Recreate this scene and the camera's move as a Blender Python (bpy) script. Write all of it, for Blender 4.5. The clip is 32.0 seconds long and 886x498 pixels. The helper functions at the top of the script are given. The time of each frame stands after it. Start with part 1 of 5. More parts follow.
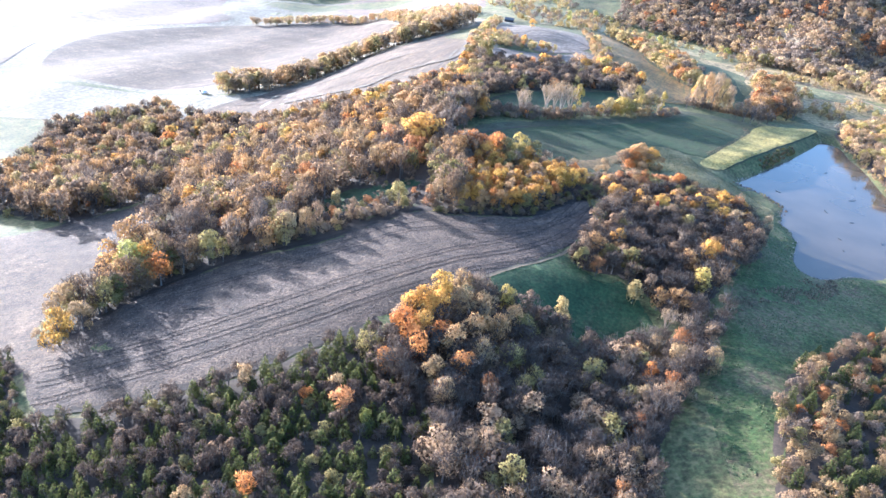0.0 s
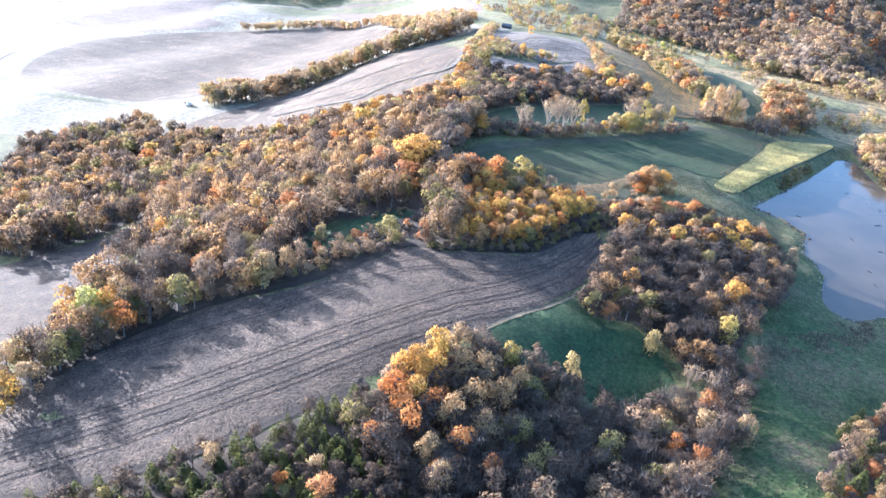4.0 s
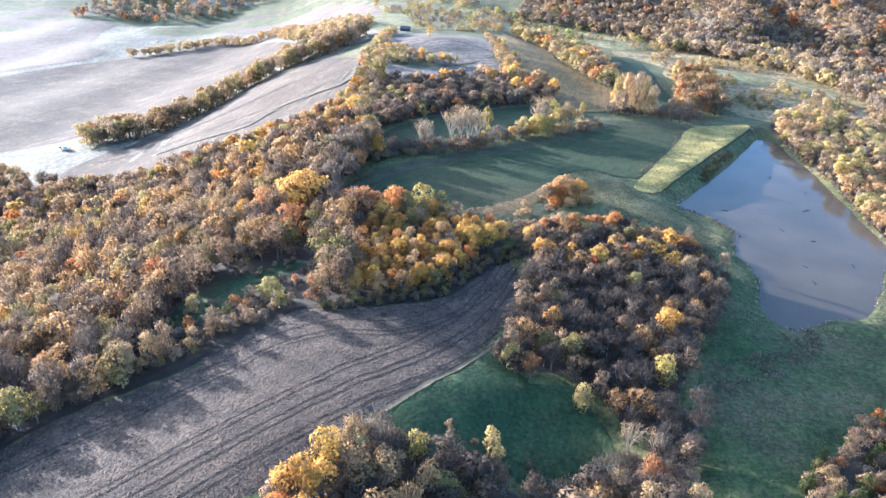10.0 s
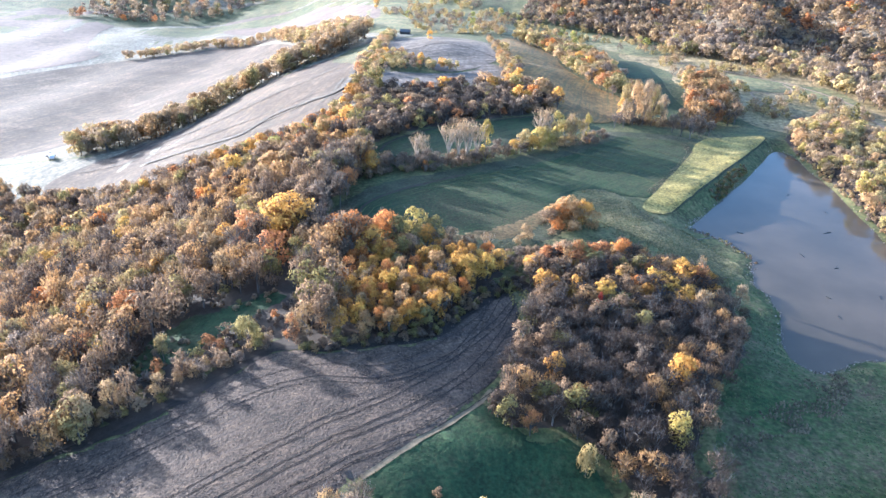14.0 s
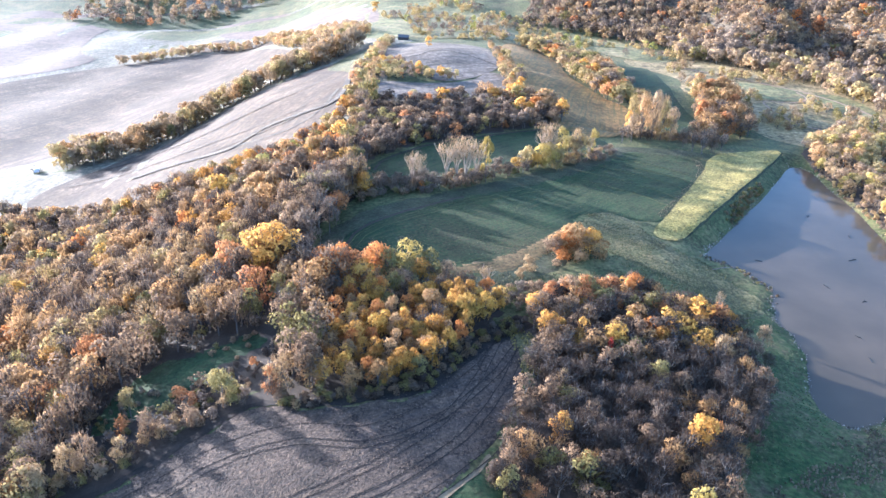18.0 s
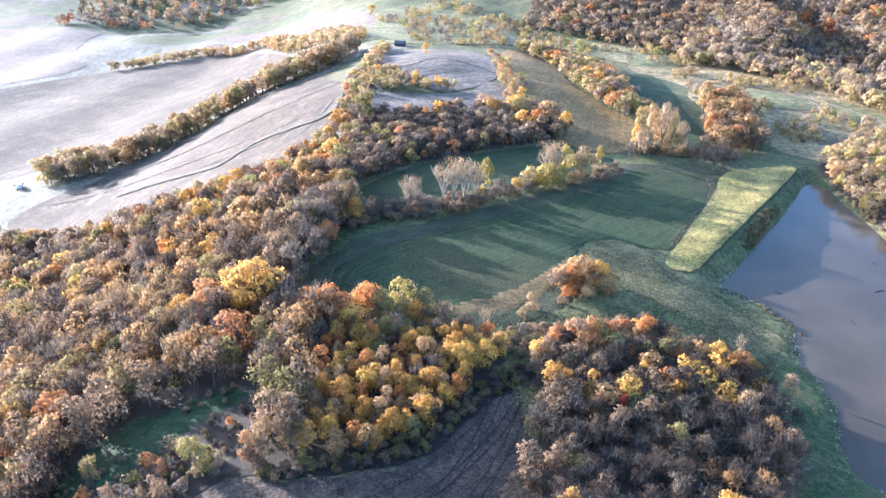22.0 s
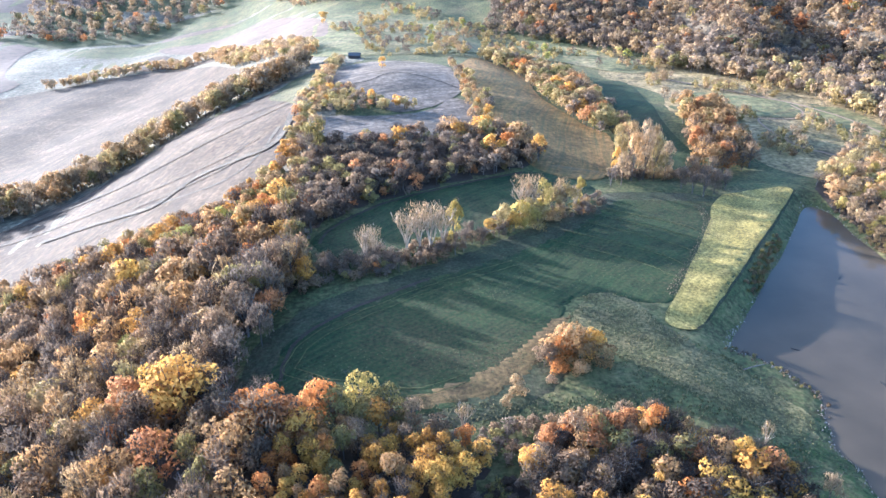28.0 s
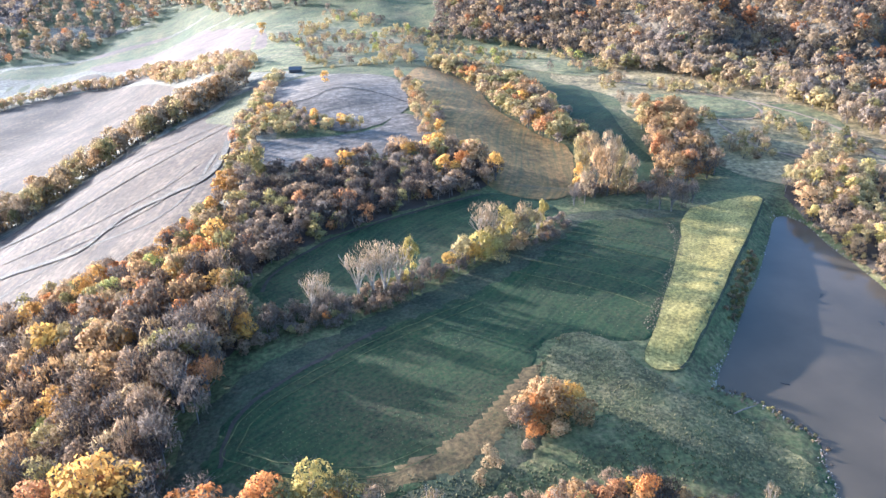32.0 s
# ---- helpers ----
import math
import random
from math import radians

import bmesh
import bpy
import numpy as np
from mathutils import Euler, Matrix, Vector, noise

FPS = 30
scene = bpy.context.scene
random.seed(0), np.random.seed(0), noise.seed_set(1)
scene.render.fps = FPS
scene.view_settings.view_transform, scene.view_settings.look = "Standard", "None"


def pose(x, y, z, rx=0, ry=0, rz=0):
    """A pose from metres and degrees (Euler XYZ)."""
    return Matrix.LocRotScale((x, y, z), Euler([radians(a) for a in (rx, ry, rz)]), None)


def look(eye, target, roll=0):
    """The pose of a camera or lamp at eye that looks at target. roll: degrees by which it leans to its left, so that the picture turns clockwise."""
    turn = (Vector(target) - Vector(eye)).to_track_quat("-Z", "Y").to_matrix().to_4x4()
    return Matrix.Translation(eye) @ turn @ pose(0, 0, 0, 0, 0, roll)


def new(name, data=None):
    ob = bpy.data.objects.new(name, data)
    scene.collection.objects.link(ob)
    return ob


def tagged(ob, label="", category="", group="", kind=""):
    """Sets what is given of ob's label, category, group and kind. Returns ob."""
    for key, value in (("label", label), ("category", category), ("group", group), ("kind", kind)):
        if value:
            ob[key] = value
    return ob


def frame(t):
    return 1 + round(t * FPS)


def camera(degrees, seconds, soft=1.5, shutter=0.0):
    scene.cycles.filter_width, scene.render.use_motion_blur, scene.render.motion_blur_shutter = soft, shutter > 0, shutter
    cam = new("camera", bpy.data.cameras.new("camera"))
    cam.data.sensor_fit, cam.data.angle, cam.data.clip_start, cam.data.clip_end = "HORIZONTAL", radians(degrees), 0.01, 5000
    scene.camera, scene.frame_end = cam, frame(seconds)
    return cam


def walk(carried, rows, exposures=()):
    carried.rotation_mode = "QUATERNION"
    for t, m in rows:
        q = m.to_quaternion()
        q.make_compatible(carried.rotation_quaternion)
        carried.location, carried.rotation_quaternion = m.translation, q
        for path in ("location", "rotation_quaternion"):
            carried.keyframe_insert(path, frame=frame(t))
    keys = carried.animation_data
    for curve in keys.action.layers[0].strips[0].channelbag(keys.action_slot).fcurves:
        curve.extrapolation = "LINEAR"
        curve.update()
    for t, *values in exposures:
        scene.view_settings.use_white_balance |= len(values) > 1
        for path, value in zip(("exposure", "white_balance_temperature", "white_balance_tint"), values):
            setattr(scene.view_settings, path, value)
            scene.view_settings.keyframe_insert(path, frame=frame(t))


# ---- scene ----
cam = camera(63.0, 32.0)
# seconds, x, y, z, yaw, pitch, roll of the flight
ROWS = [
    (0.0, -0.15, -0.11, 119.98, 4.44, -27.90, -6.52),
    (0.5, -0.56, 3.70, 120.02, 4.39, -27.90, -6.50),
    (1.0, -0.94, 7.52, 120.05, 4.38, -27.88, -6.48),
    (1.5, -1.27, 11.33, 120.08, 4.35, -27.86, -6.46),
    (2.0, -1.90, 15.30, 120.07, 4.25, -27.85, -6.44),
    (2.5, -2.14, 19.09, 120.12, 4.22, -27.86, -6.46),
    (3.0, -2.26, 22.79, 120.20, 4.16, -27.86, -6.44),
    (3.5, -2.25, 26.36, 120.34, 4.11, -27.85, -6.42),
    (5.5, 0.31, 39.70, 121.19, 4.10, -27.93, -5.99),
    (6.0, 1.82, 43.17, 121.19, 4.30, -27.99, -5.91),
    (6.5, 3.50, 46.67, 121.13, 3.98, -27.94, -5.71),
    (6.6, 3.86, 47.36, 121.11, 2.34, -27.82, -5.10),
    (6.7, 4.21, 48.06, 121.09, 0.21, -27.66, -4.31),
    (6.8, 4.57, 48.76, 121.07, -1.67, -27.52, -3.61),
    (6.9, 4.92, 49.45, 121.05, -3.07, -27.42, -3.09),
    (7.0, 5.28, 50.15, 121.03, -4.21, -27.34, -2.67),
    (7.5, 7.00, 53.55, 120.92, -4.53, -27.35, -2.55),
    (8.0, 8.48, 56.80, 120.87, -4.14, -27.39, -2.55),
    (8.5, 9.59, 59.87, 120.90, -3.84, -27.43, -2.51),
    (9.0, 10.42, 62.81, 120.98, -3.59, -27.47, -2.45),
    (9.5, 11.09, 65.68, 121.06, -3.51, -27.50, -2.48),
    (10.0, 11.68, 68.54, 121.13, -3.39, -27.53, -2.51),
    (10.5, 12.26, 71.39, 121.18, -3.31, -27.56, -2.49),
    (11.0, 12.86, 74.24, 121.22, -3.26, -27.58, -2.53),
    (11.5, 13.48, 77.09, 121.27, -3.17, -27.62, -2.46),
    (12.0, 14.12, 79.93, 121.35, -3.12, -27.65, -2.45),
    (12.5, 14.79, 82.75, 121.47, -3.06, -27.66, -2.43),
    (13.0, 15.48, 85.56, 121.64, -3.02, -27.69, -2.39),
    (13.5, 16.20, 88.36, 121.85, -2.99, -27.72, -2.39),
    (14.0, 16.92, 91.18, 122.09, -2.99, -27.76, -2.37),
    (14.5, 17.60, 94.01, 122.33, -2.92, -27.76, -2.36),
    (15.0, 18.24, 96.87, 122.56, -2.91, -27.77, -2.31),
    (15.5, 18.81, 99.75, 122.77, -2.88, -27.76, -2.25),
    (17.5, 20.13, 111.38, 123.47, -2.85, -27.83, -2.20),
    (18.0, 20.46, 114.25, 123.70, -2.85, -27.90, -2.12),
    (18.5, 20.86, 117.11, 123.95, -2.88, -27.95, -2.02),
    (19.0, 21.30, 119.98, 124.21, -2.88, -27.98, -1.95),
    (19.5, 21.78, 122.85, 124.46, -2.74, -28.00, -1.92),
    (20.0, 22.25, 125.73, 124.74, -2.70, -28.01, -1.91),
    (20.5, 22.64, 128.57, 125.06, -2.78, -28.06, -1.85),
    (21.0, 22.91, 131.36, 125.45, -2.83, -28.08, -1.82),
    (21.5, 23.08, 134.12, 125.90, -2.85, -28.09, -1.80),
    (22.0, 23.18, 136.89, 126.37, -2.93, -28.12, -1.77),
    (22.5, 23.28, 139.71, 126.82, -2.99, -28.14, -1.73),
    (23.0, 23.47, 142.67, 127.19, -2.92, -28.17, -1.72),
    (23.5, 23.80, 145.83, 127.43, -2.67, -28.21, -1.75),
    (24.0, 24.24, 149.19, 127.55, -2.67, -28.23, -1.74),
    (24.5, 24.73, 152.73, 127.60, -2.94, -28.25, -1.71),
    (25.0, 25.21, 156.44, 127.61, -2.88, -28.30, -1.75),
    (25.5, 25.65, 160.32, 127.60, -2.84, -28.32, -1.77),
    (27.5, 26.73, 176.95, 127.99, -5.48, -28.37, -0.85),
    (28.0, 27.20, 180.80, 128.22, -6.34, -28.43, -0.69),
    (28.5, 27.78, 184.50, 128.45, -6.73, -28.58, -0.39),
    (29.0, 28.45, 188.07, 128.68, -7.66, -28.67, 0.15),
    (29.5, 29.16, 191.53, 128.89, -10.82, -28.74, 1.18),
    (30.0, 29.85, 194.88, 129.08, -13.78, -28.83, 1.89),
    (30.5, 30.32, 197.84, 129.23, -11.09, -28.79, 1.12),
    (31.0, 30.86, 201.06, 129.41, -10.29, -28.74, 0.76),
    (31.5, 31.37, 204.23, 129.59, -10.27, -28.66, 0.63),
    (32.0, 31.85, 207.34, 129.77, -10.78, -28.57, 0.62),
]
walk(cam, [(t, pose(x, y, z, 90 + pitch, roll, yaw)) for t, x, y, z, yaw, pitch, roll in ROWS], [(0.0, 2.96, 4460, 14), (6.4, 2.94, 4460, 14), (7.0, 2.7, 4460, 11), (9.0, 2.74, 4460, 11), (13.8, 2.75, 4460, 11), (14.8, 2.84, 4460, 14), (23.4, 2.85, 4460, 14), (24.2, 2.77, 4440, 13), (32.0, 2.7, 4420, 12)])

# ---- light: low autumn sun ahead and to the west of the flight, clear sky ----
SUN_DIR = Vector((-0.78, 0.62, 0.195)).normalized()
world = bpy.data.worlds.new("sky")
scene.world = world
world.use_nodes = True
wn, wl = world.node_tree.nodes, world.node_tree.links
sky = wn.new("ShaderNodeTexSky")
sky.sky_type = "NISHITA"
sky.sun_disc = False
sky.sun_elevation = math.asin(SUN_DIR.z)
sky.sun_rotation = math.atan2(SUN_DIR.x, SUN_DIR.y)
sky.dust_density = 2.5
sky.ozone_density = 1.0
wn["Background"].inputs["Strength"].default_value = 0.15
wl.new(sky.outputs[0], wn["Background"].inputs["Color"])
sun = new("sun", bpy.data.lights.new("sun", "SUN"))
sun.data.energy = 4.6
sun.data.angle = radians(0.6)
sun.data.color = (1.0, 0.80, 0.58)
sun.matrix_world = look((0, 0, 0), -SUN_DIR)

# ---- materials ----


def material(name, colours, scale=1.0, fine=8.0, rough=0.9, bump=0.3, spec=0.2, island=0.0, through_leaf=0.0, per_thing=0.0, sheen=0.0, spread=0.2, grain=None):
    """Earth, grass, bark and leaves: a ramp over coarse and fine noise, with relief."""
    m = bpy.data.materials.new(name)
    m.use_nodes = True
    n, l = m.node_tree.nodes, m.node_tree.links
    b = n["Principled BSDF"]
    b.inputs["Roughness"].default_value = rough
    b.inputs["Specular IOR Level"].default_value = spec
    if sheen:
        b.inputs["Sheen Weight"].default_value = sheen
        b.inputs["Sheen Roughness"].default_value = 0.4
    geo = n.new("ShaderNodeNewGeometry")
    big, small = n.new("ShaderNodeTexNoise"), n.new("ShaderNodeTexNoise")
    for node, sc, det in ((big, scale, 6.0), (small, fine, 4.0)):
        node.inputs["Scale"].default_value = sc
        node.inputs["Detail"].default_value = det
        node.inputs["Roughness"].default_value = 0.62
        l.new(geo.outputs["Position"], node.inputs["Vector"])
    mix = n.new("ShaderNodeMath")
    mix.operation = "MULTIPLY_ADD"
    mix.inputs[1].default_value = 0.45
    l.new(small.outputs[0], mix.inputs[0])
    half = n.new("ShaderNodeMath")
    half.operation = "MULTIPLY"
    half.inputs[1].default_value = 0.55
    l.new(big.outputs[0], half.inputs[0])
    l.new(half.outputs[0], mix.inputs[2])
    value = mix.outputs[0]
    for amount, node, out in ((island, geo, "Random Per Island"), (per_thing, n.new("ShaderNodeObjectInfo"), "Random")):
        if amount:
            shift = n.new("ShaderNodeMath")
            shift.operation = "MULTIPLY_ADD"
            shift.inputs[1].default_value = amount
            l.new(node.outputs[out], shift.inputs[0])
            minus = n.new("ShaderNodeMath")
            minus.operation = "SUBTRACT"
            minus.inputs[1].default_value = amount / 2
            l.new(value, minus.inputs[0])
            l.new(minus.outputs[0], shift.inputs[2])
            value = shift.outputs[0]
    ramp = n.new("ShaderNodeValToRGB")
    e = ramp.color_ramp.elements
    lo, hi = 0.5 - spread, 0.5 + spread
    while len(e) < len(colours):
        e.new(0.5)
    for i, c in enumerate(colours):
        e[i].position = lo + (hi - lo) * i / (len(colours) - 1)
        e[i].color = (*c, 1)
    l.new(value, ramp.inputs[0])
    colour, relief = ramp.outputs[0], mix.outputs[0]
    if grain:
        speck, worn = n.new("ShaderNodeTexNoise"), n.new("ShaderNodeTexNoise")
        for node, sc, det in ((speck, grain[0], 3.0), (worn, grain[0] * 0.13, 2.0)):
            node.inputs["Scale"].default_value = sc
            node.inputs["Detail"].default_value = det
            node.inputs["Roughness"].default_value = 0.7
            l.new(geo.outputs["Position"], node.inputs["Vector"])
        blend = n.new("ShaderNodeMath")
        blend.operation = "MULTIPLY_ADD"
        blend.inputs[1].default_value = 0.35
        l.new(worn.outputs[0], blend.inputs[0])
        less = n.new("ShaderNodeMath")
        less.operation = "MULTIPLY"
        less.inputs[1].default_value = 0.65
        l.new(speck.outputs[0], less.inputs[0])
        l.new(less.outputs[0], blend.inputs[2])
        lift = n.new("ShaderNodeMapRange")
        lift.inputs["From Min"].default_value = 0.38
        lift.inputs["From Max"].default_value = 0.62
        lift.inputs["To Min"].default_value = 1 - grain[1]
        lift.inputs["To Max"].default_value = 1 + grain[1]
        l.new(blend.outputs[0], lift.inputs["Value"])
        times = n.new("ShaderNodeVectorMath")
        times.operation = "SCALE"
        l.new(ramp.outputs[0], times.inputs[0])
        l.new(lift.outputs[0], times.inputs["Scale"])
        colour, relief = times.outputs[0], blend.outputs[0]
    l.new(colour, b.inputs["Base Color"])
    if bump:
        bp = n.new("ShaderNodeBump")
        bp.inputs["Strength"].default_value = bump
        bp.inputs["Distance"].default_value = 0.4
        l.new(relief, bp.inputs["Height"])
        l.new(bp.outputs[0], b.inputs["Normal"])
    if through_leaf:
        tr = n.new("ShaderNodeBsdfTranslucent")
        l.new(ramp.outputs[0], tr.inputs["Color"])
        ms = n.new("ShaderNodeMixShader")
        ms.inputs[0].default_value = through_leaf
        l.new(b.outputs[0], ms.inputs[1])
        l.new(tr.outputs[0], ms.inputs[2])
        l.new(ms.outputs[0], n["Material Output"].inputs["Surface"])
    return m


def rows_on(m, direction, width, dark, amount, length=14.0):
    """Streaks left by a drill, mower or harvester on a field: uneven lines at a set spacing, direction in degrees from x."""
    n, l = m.node_tree.nodes, m.node_tree.links
    b = n["Principled BSDF"]
    geo = n.new("ShaderNodeNewGeometry")
    bend = n.new("ShaderNodeTexNoise")
    bend.inputs["Scale"].default_value = 0.012
    bend.inputs["Detail"].default_value = 1.0
    l.new(geo.outputs["Position"], bend.inputs["Vector"])
    push = n.new("ShaderNodeVectorMath")
    push.operation = "MULTIPLY_ADD"
    push.inputs[1].default_value = (26, 26, 0)
    l.new(bend.outputs["Color"], push.inputs[0])
    l.new(geo.outputs["Position"], push.inputs[2])
    rot = n.new("ShaderNodeVectorRotate")
    rot.rotation_type = "Z_AXIS"
    rot.inputs["Angle"].default_value = radians(-direction)
    l.new(push.outputs[0], rot.inputs["Vector"])
    squash = n.new("ShaderNodeVectorMath")
    squash.operation = "MULTIPLY"
    squash.inputs[1].default_value = (1 / (width * length), 1 / width, 0)
    l.new(rot.outputs[0], squash.inputs[0])
    streak = n.new("ShaderNodeTexNoise")
    streak.inputs["Scale"].default_value = 1.0
    streak.inputs["Detail"].default_value = 5.0
    streak.inputs["Roughness"].default_value = 0.65
    l.new(squash.outputs[0], streak.inputs["Vector"])
    ramp = n.new("ShaderNodeMapRange")
    ramp.inputs["From Min"].default_value = 0.42
    ramp.inputs["From Max"].default_value = 0.66
    ramp.inputs["To Max"].default_value = amount
    l.new(streak.outputs[0], ramp.inputs["Value"])
    mixc = n.new("ShaderNodeMix")
    mixc.data_type = "RGBA"
    l.new(ramp.outputs[0], mixc.inputs[0])
    old = b.inputs["Base Color"].links[0].from_socket
    l.new(old, mixc.inputs[6])
    mixc.inputs[7].default_value = (*dark, 1)
    l.new(mixc.outputs[2], b.inputs["Base Color"])
    return m


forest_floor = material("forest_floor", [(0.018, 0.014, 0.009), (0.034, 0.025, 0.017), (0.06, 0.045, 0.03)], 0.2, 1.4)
rough_grass = material("rough_grass", [(0.036, 0.046, 0.014), (0.066, 0.064, 0.021), (0.115, 0.09, 0.036)], 0.03, 0.5, bump=0.8, rough=0.9, spread=0.14, grain=(0.6, 0.55))
stubble = rows_on(material("stubble", [(0.030, 0.0205, 0.0125), (0.052, 0.035, 0.0215), (0.092, 0.063, 0.039)], 0.05, 0.6, bump=1.6, spread=0.16, grain=(1.3, 0.8)), 33, 1.1, (0.048, 0.038, 0.031), 0.5, 20)
# far stubble kept paler than the near fields to stand for haze
far_stubble_haze = rows_on(material("far_stubble_haze", [(0.054, 0.038, 0.024), (0.085, 0.061, 0.040), (0.132, 0.097, 0.064)], 0.03, 0.4, bump=0.8, rough=0.9, spec=0.1, spread=0.12, grain=(0.35, 0.4)), 66, 5.0, (0.045, 0.036, 0.028), 0.8, 16)
pink_stubble = material("tilled_soil", [(0.068, 0.047, 0.033), (0.095, 0.066, 0.047), (0.126, 0.09, 0.066)], 0.02, 0.3, bump=0.5, rough=0.9, grain=(0.12, 0.3))
hay_green = rows_on(material("hay_green", [(0.008, 0.020, 0.0045), (0.016, 0.027, 0.006), (0.042, 0.031, 0.011)], 0.016, 0.9, bump=0.6, spread=0.13, grain=(0.8, 0.6)), 40, 1.6, (0.048, 0.049, 0.015), 0.5, 16)
meadow_green = material("meadow_green", [(0.014, 0.028, 0.0095), (0.023, 0.038, 0.012), (0.044, 0.047, 0.017)], 0.06, 0.8, bump=0.8, spread=0.15, grain=(0.9, 0.45))
margin_grass = material("margin_grass", [(0.019, 0.026, 0.010), (0.033, 0.034, 0.014), (0.056, 0.046, 0.024)], 0.06, 0.8, bump=0.9, spread=0.14, grain=(0.9, 0.5))
mixed_pasture = material("mixed_pasture", [(0.021, 0.036, 0.008), (0.034, 0.045, 0.011), (0.056, 0.053, 0.02), (0.08, 0.055, 0.029)], 0.035, 0.5, bump=0.9, spread=0.12, grain=(0.9, 0.5))
brown_hay = rows_on(material("brown_hay", [(0.085, 0.056, 0.012), (0.15, 0.085, 0.022), (0.21, 0.115, 0.038)], 0.02, 0.4, bump=0.6, grain=(0.35, 0.5)), 72, 2.2, (0.05, 0.05, 0.016), 0.7, 16)
valley_green = rows_on(material("valley_green", [(0.06, 0.06, 0.02), (0.115, 0.098, 0.036), (0.19, 0.14, 0.066)], 0.03, 0.4, bump=0.6, spread=0.12, grain=(0.22, 0.6)), 10, 5.0, (0.05, 0.07, 0.03), 0.6, 7)
clod_ground = material("clod_ground", [(0.038, 0.043, 0.014), (0.070, 0.062, 0.022), (0.142, 0.107, 0.046)], 0.10, 0.9, bump=0.9, grain=(0.9, 0.5))
# dry grass with the whitening of haze mixed into its colour
dry_slope_haze = rows_on(material("dry_slope_haze", [(0.075, 0.066, 0.042), (0.125, 0.108, 0.072), (0.19, 0.165, 0.115)], 0.02, 0.3, bump=0.6, spread=0.12, grain=(0.3, 0.4)), 66, 5.0, (0.06, 0.055, 0.035), 0.6, 16)
bare_clay = material("bare_clay", [(0.12, 0.08, 0.05), (0.19, 0.13, 0.085), (0.26, 0.185, 0.125)], 0.12, 1.2, bump=0.5)
tin = material("tin_roof", [(0.06, 0.058, 0.056), (0.10, 0.096, 0.092)], 0.5, 3.0, rough=0.75, bump=0.1, spec=0.2)
# same crop as the ridge fields, lightened to stand for sun on the knoll
knoll_stubble_lit = rows_on(material("knoll_stubble_lit", [(0.082, 0.064, 0.046), (0.13, 0.103, 0.077), (0.19, 0.153, 0.116)], 0.03, 0.4, bump=0.8, rough=0.9, spec=0.1, spread=0.12, grain=(0.3, 0.4)), 20, 4.0, (0.05, 0.042, 0.033), 0.8, 16)
pale_grass = rows_on(material("pale_grass", [(0.085, 0.072, 0.016), (0.20, 0.15, 0.035), (0.32, 0.235, 0.072)], 0.12, 0.9, bump=1.0, grain=(0.9, 0.5)), 51, 1.1, (0.13, 0.105, 0.028), 0.6, 18)
mixed_brown = material("mixed_brown", [(0.044, 0.036, 0.011), (0.084, 0.054, 0.018), (0.125, 0.078, 0.029)], 0.06, 0.6, bump=0.8, spread=0.14, grain=(0.8, 0.45))
leaf_litter = material("leaf_litter", [(0.045, 0.036, 0.024), (0.075, 0.059, 0.038), (0.115, 0.09, 0.058)], 0.05, 0.4, bump=0.6, spread=0.14, grain=(0.4, 0.4))
worn_track = material("worn_track", [(0.042, 0.034, 0.024), (0.066, 0.054, 0.039), (0.092, 0.075, 0.055)], 0.2, 1.0, grain=(0.5, 0.5))
dry_brush = material("dry_brush", [(0.085, 0.068, 0.024), (0.165, 0.12, 0.05), (0.25, 0.18, 0.086)], 0.05, 0.5, bump=0.9, spread=0.12, grain=(0.35, 0.6))
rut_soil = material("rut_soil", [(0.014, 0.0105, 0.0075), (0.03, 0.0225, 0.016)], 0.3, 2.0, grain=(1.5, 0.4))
weeds = material("weeds", [(0.06, 0.042, 0.024), (0.12, 0.086, 0.046), (0.19, 0.14, 0.078)], 0.3, 1.5, island=0.4, bump=0)
stone = material("stone", [(0.09, 0.073, 0.055), (0.17, 0.14, 0.108), (0.28, 0.235, 0.185)], 0.8, 4.0, island=0.5)
bark = material("bark", [(0.05, 0.042, 0.035), (0.09, 0.076, 0.064), (0.15, 0.13, 0.11)], 0.4, 5.0, island=0.3)
pale_bark = material("pale_bark", [(0.20, 0.15, 0.10), (0.32, 0.25, 0.175), (0.42, 0.34, 0.25)], 0.4, 5.0, island=0.3)
LEAF = {}
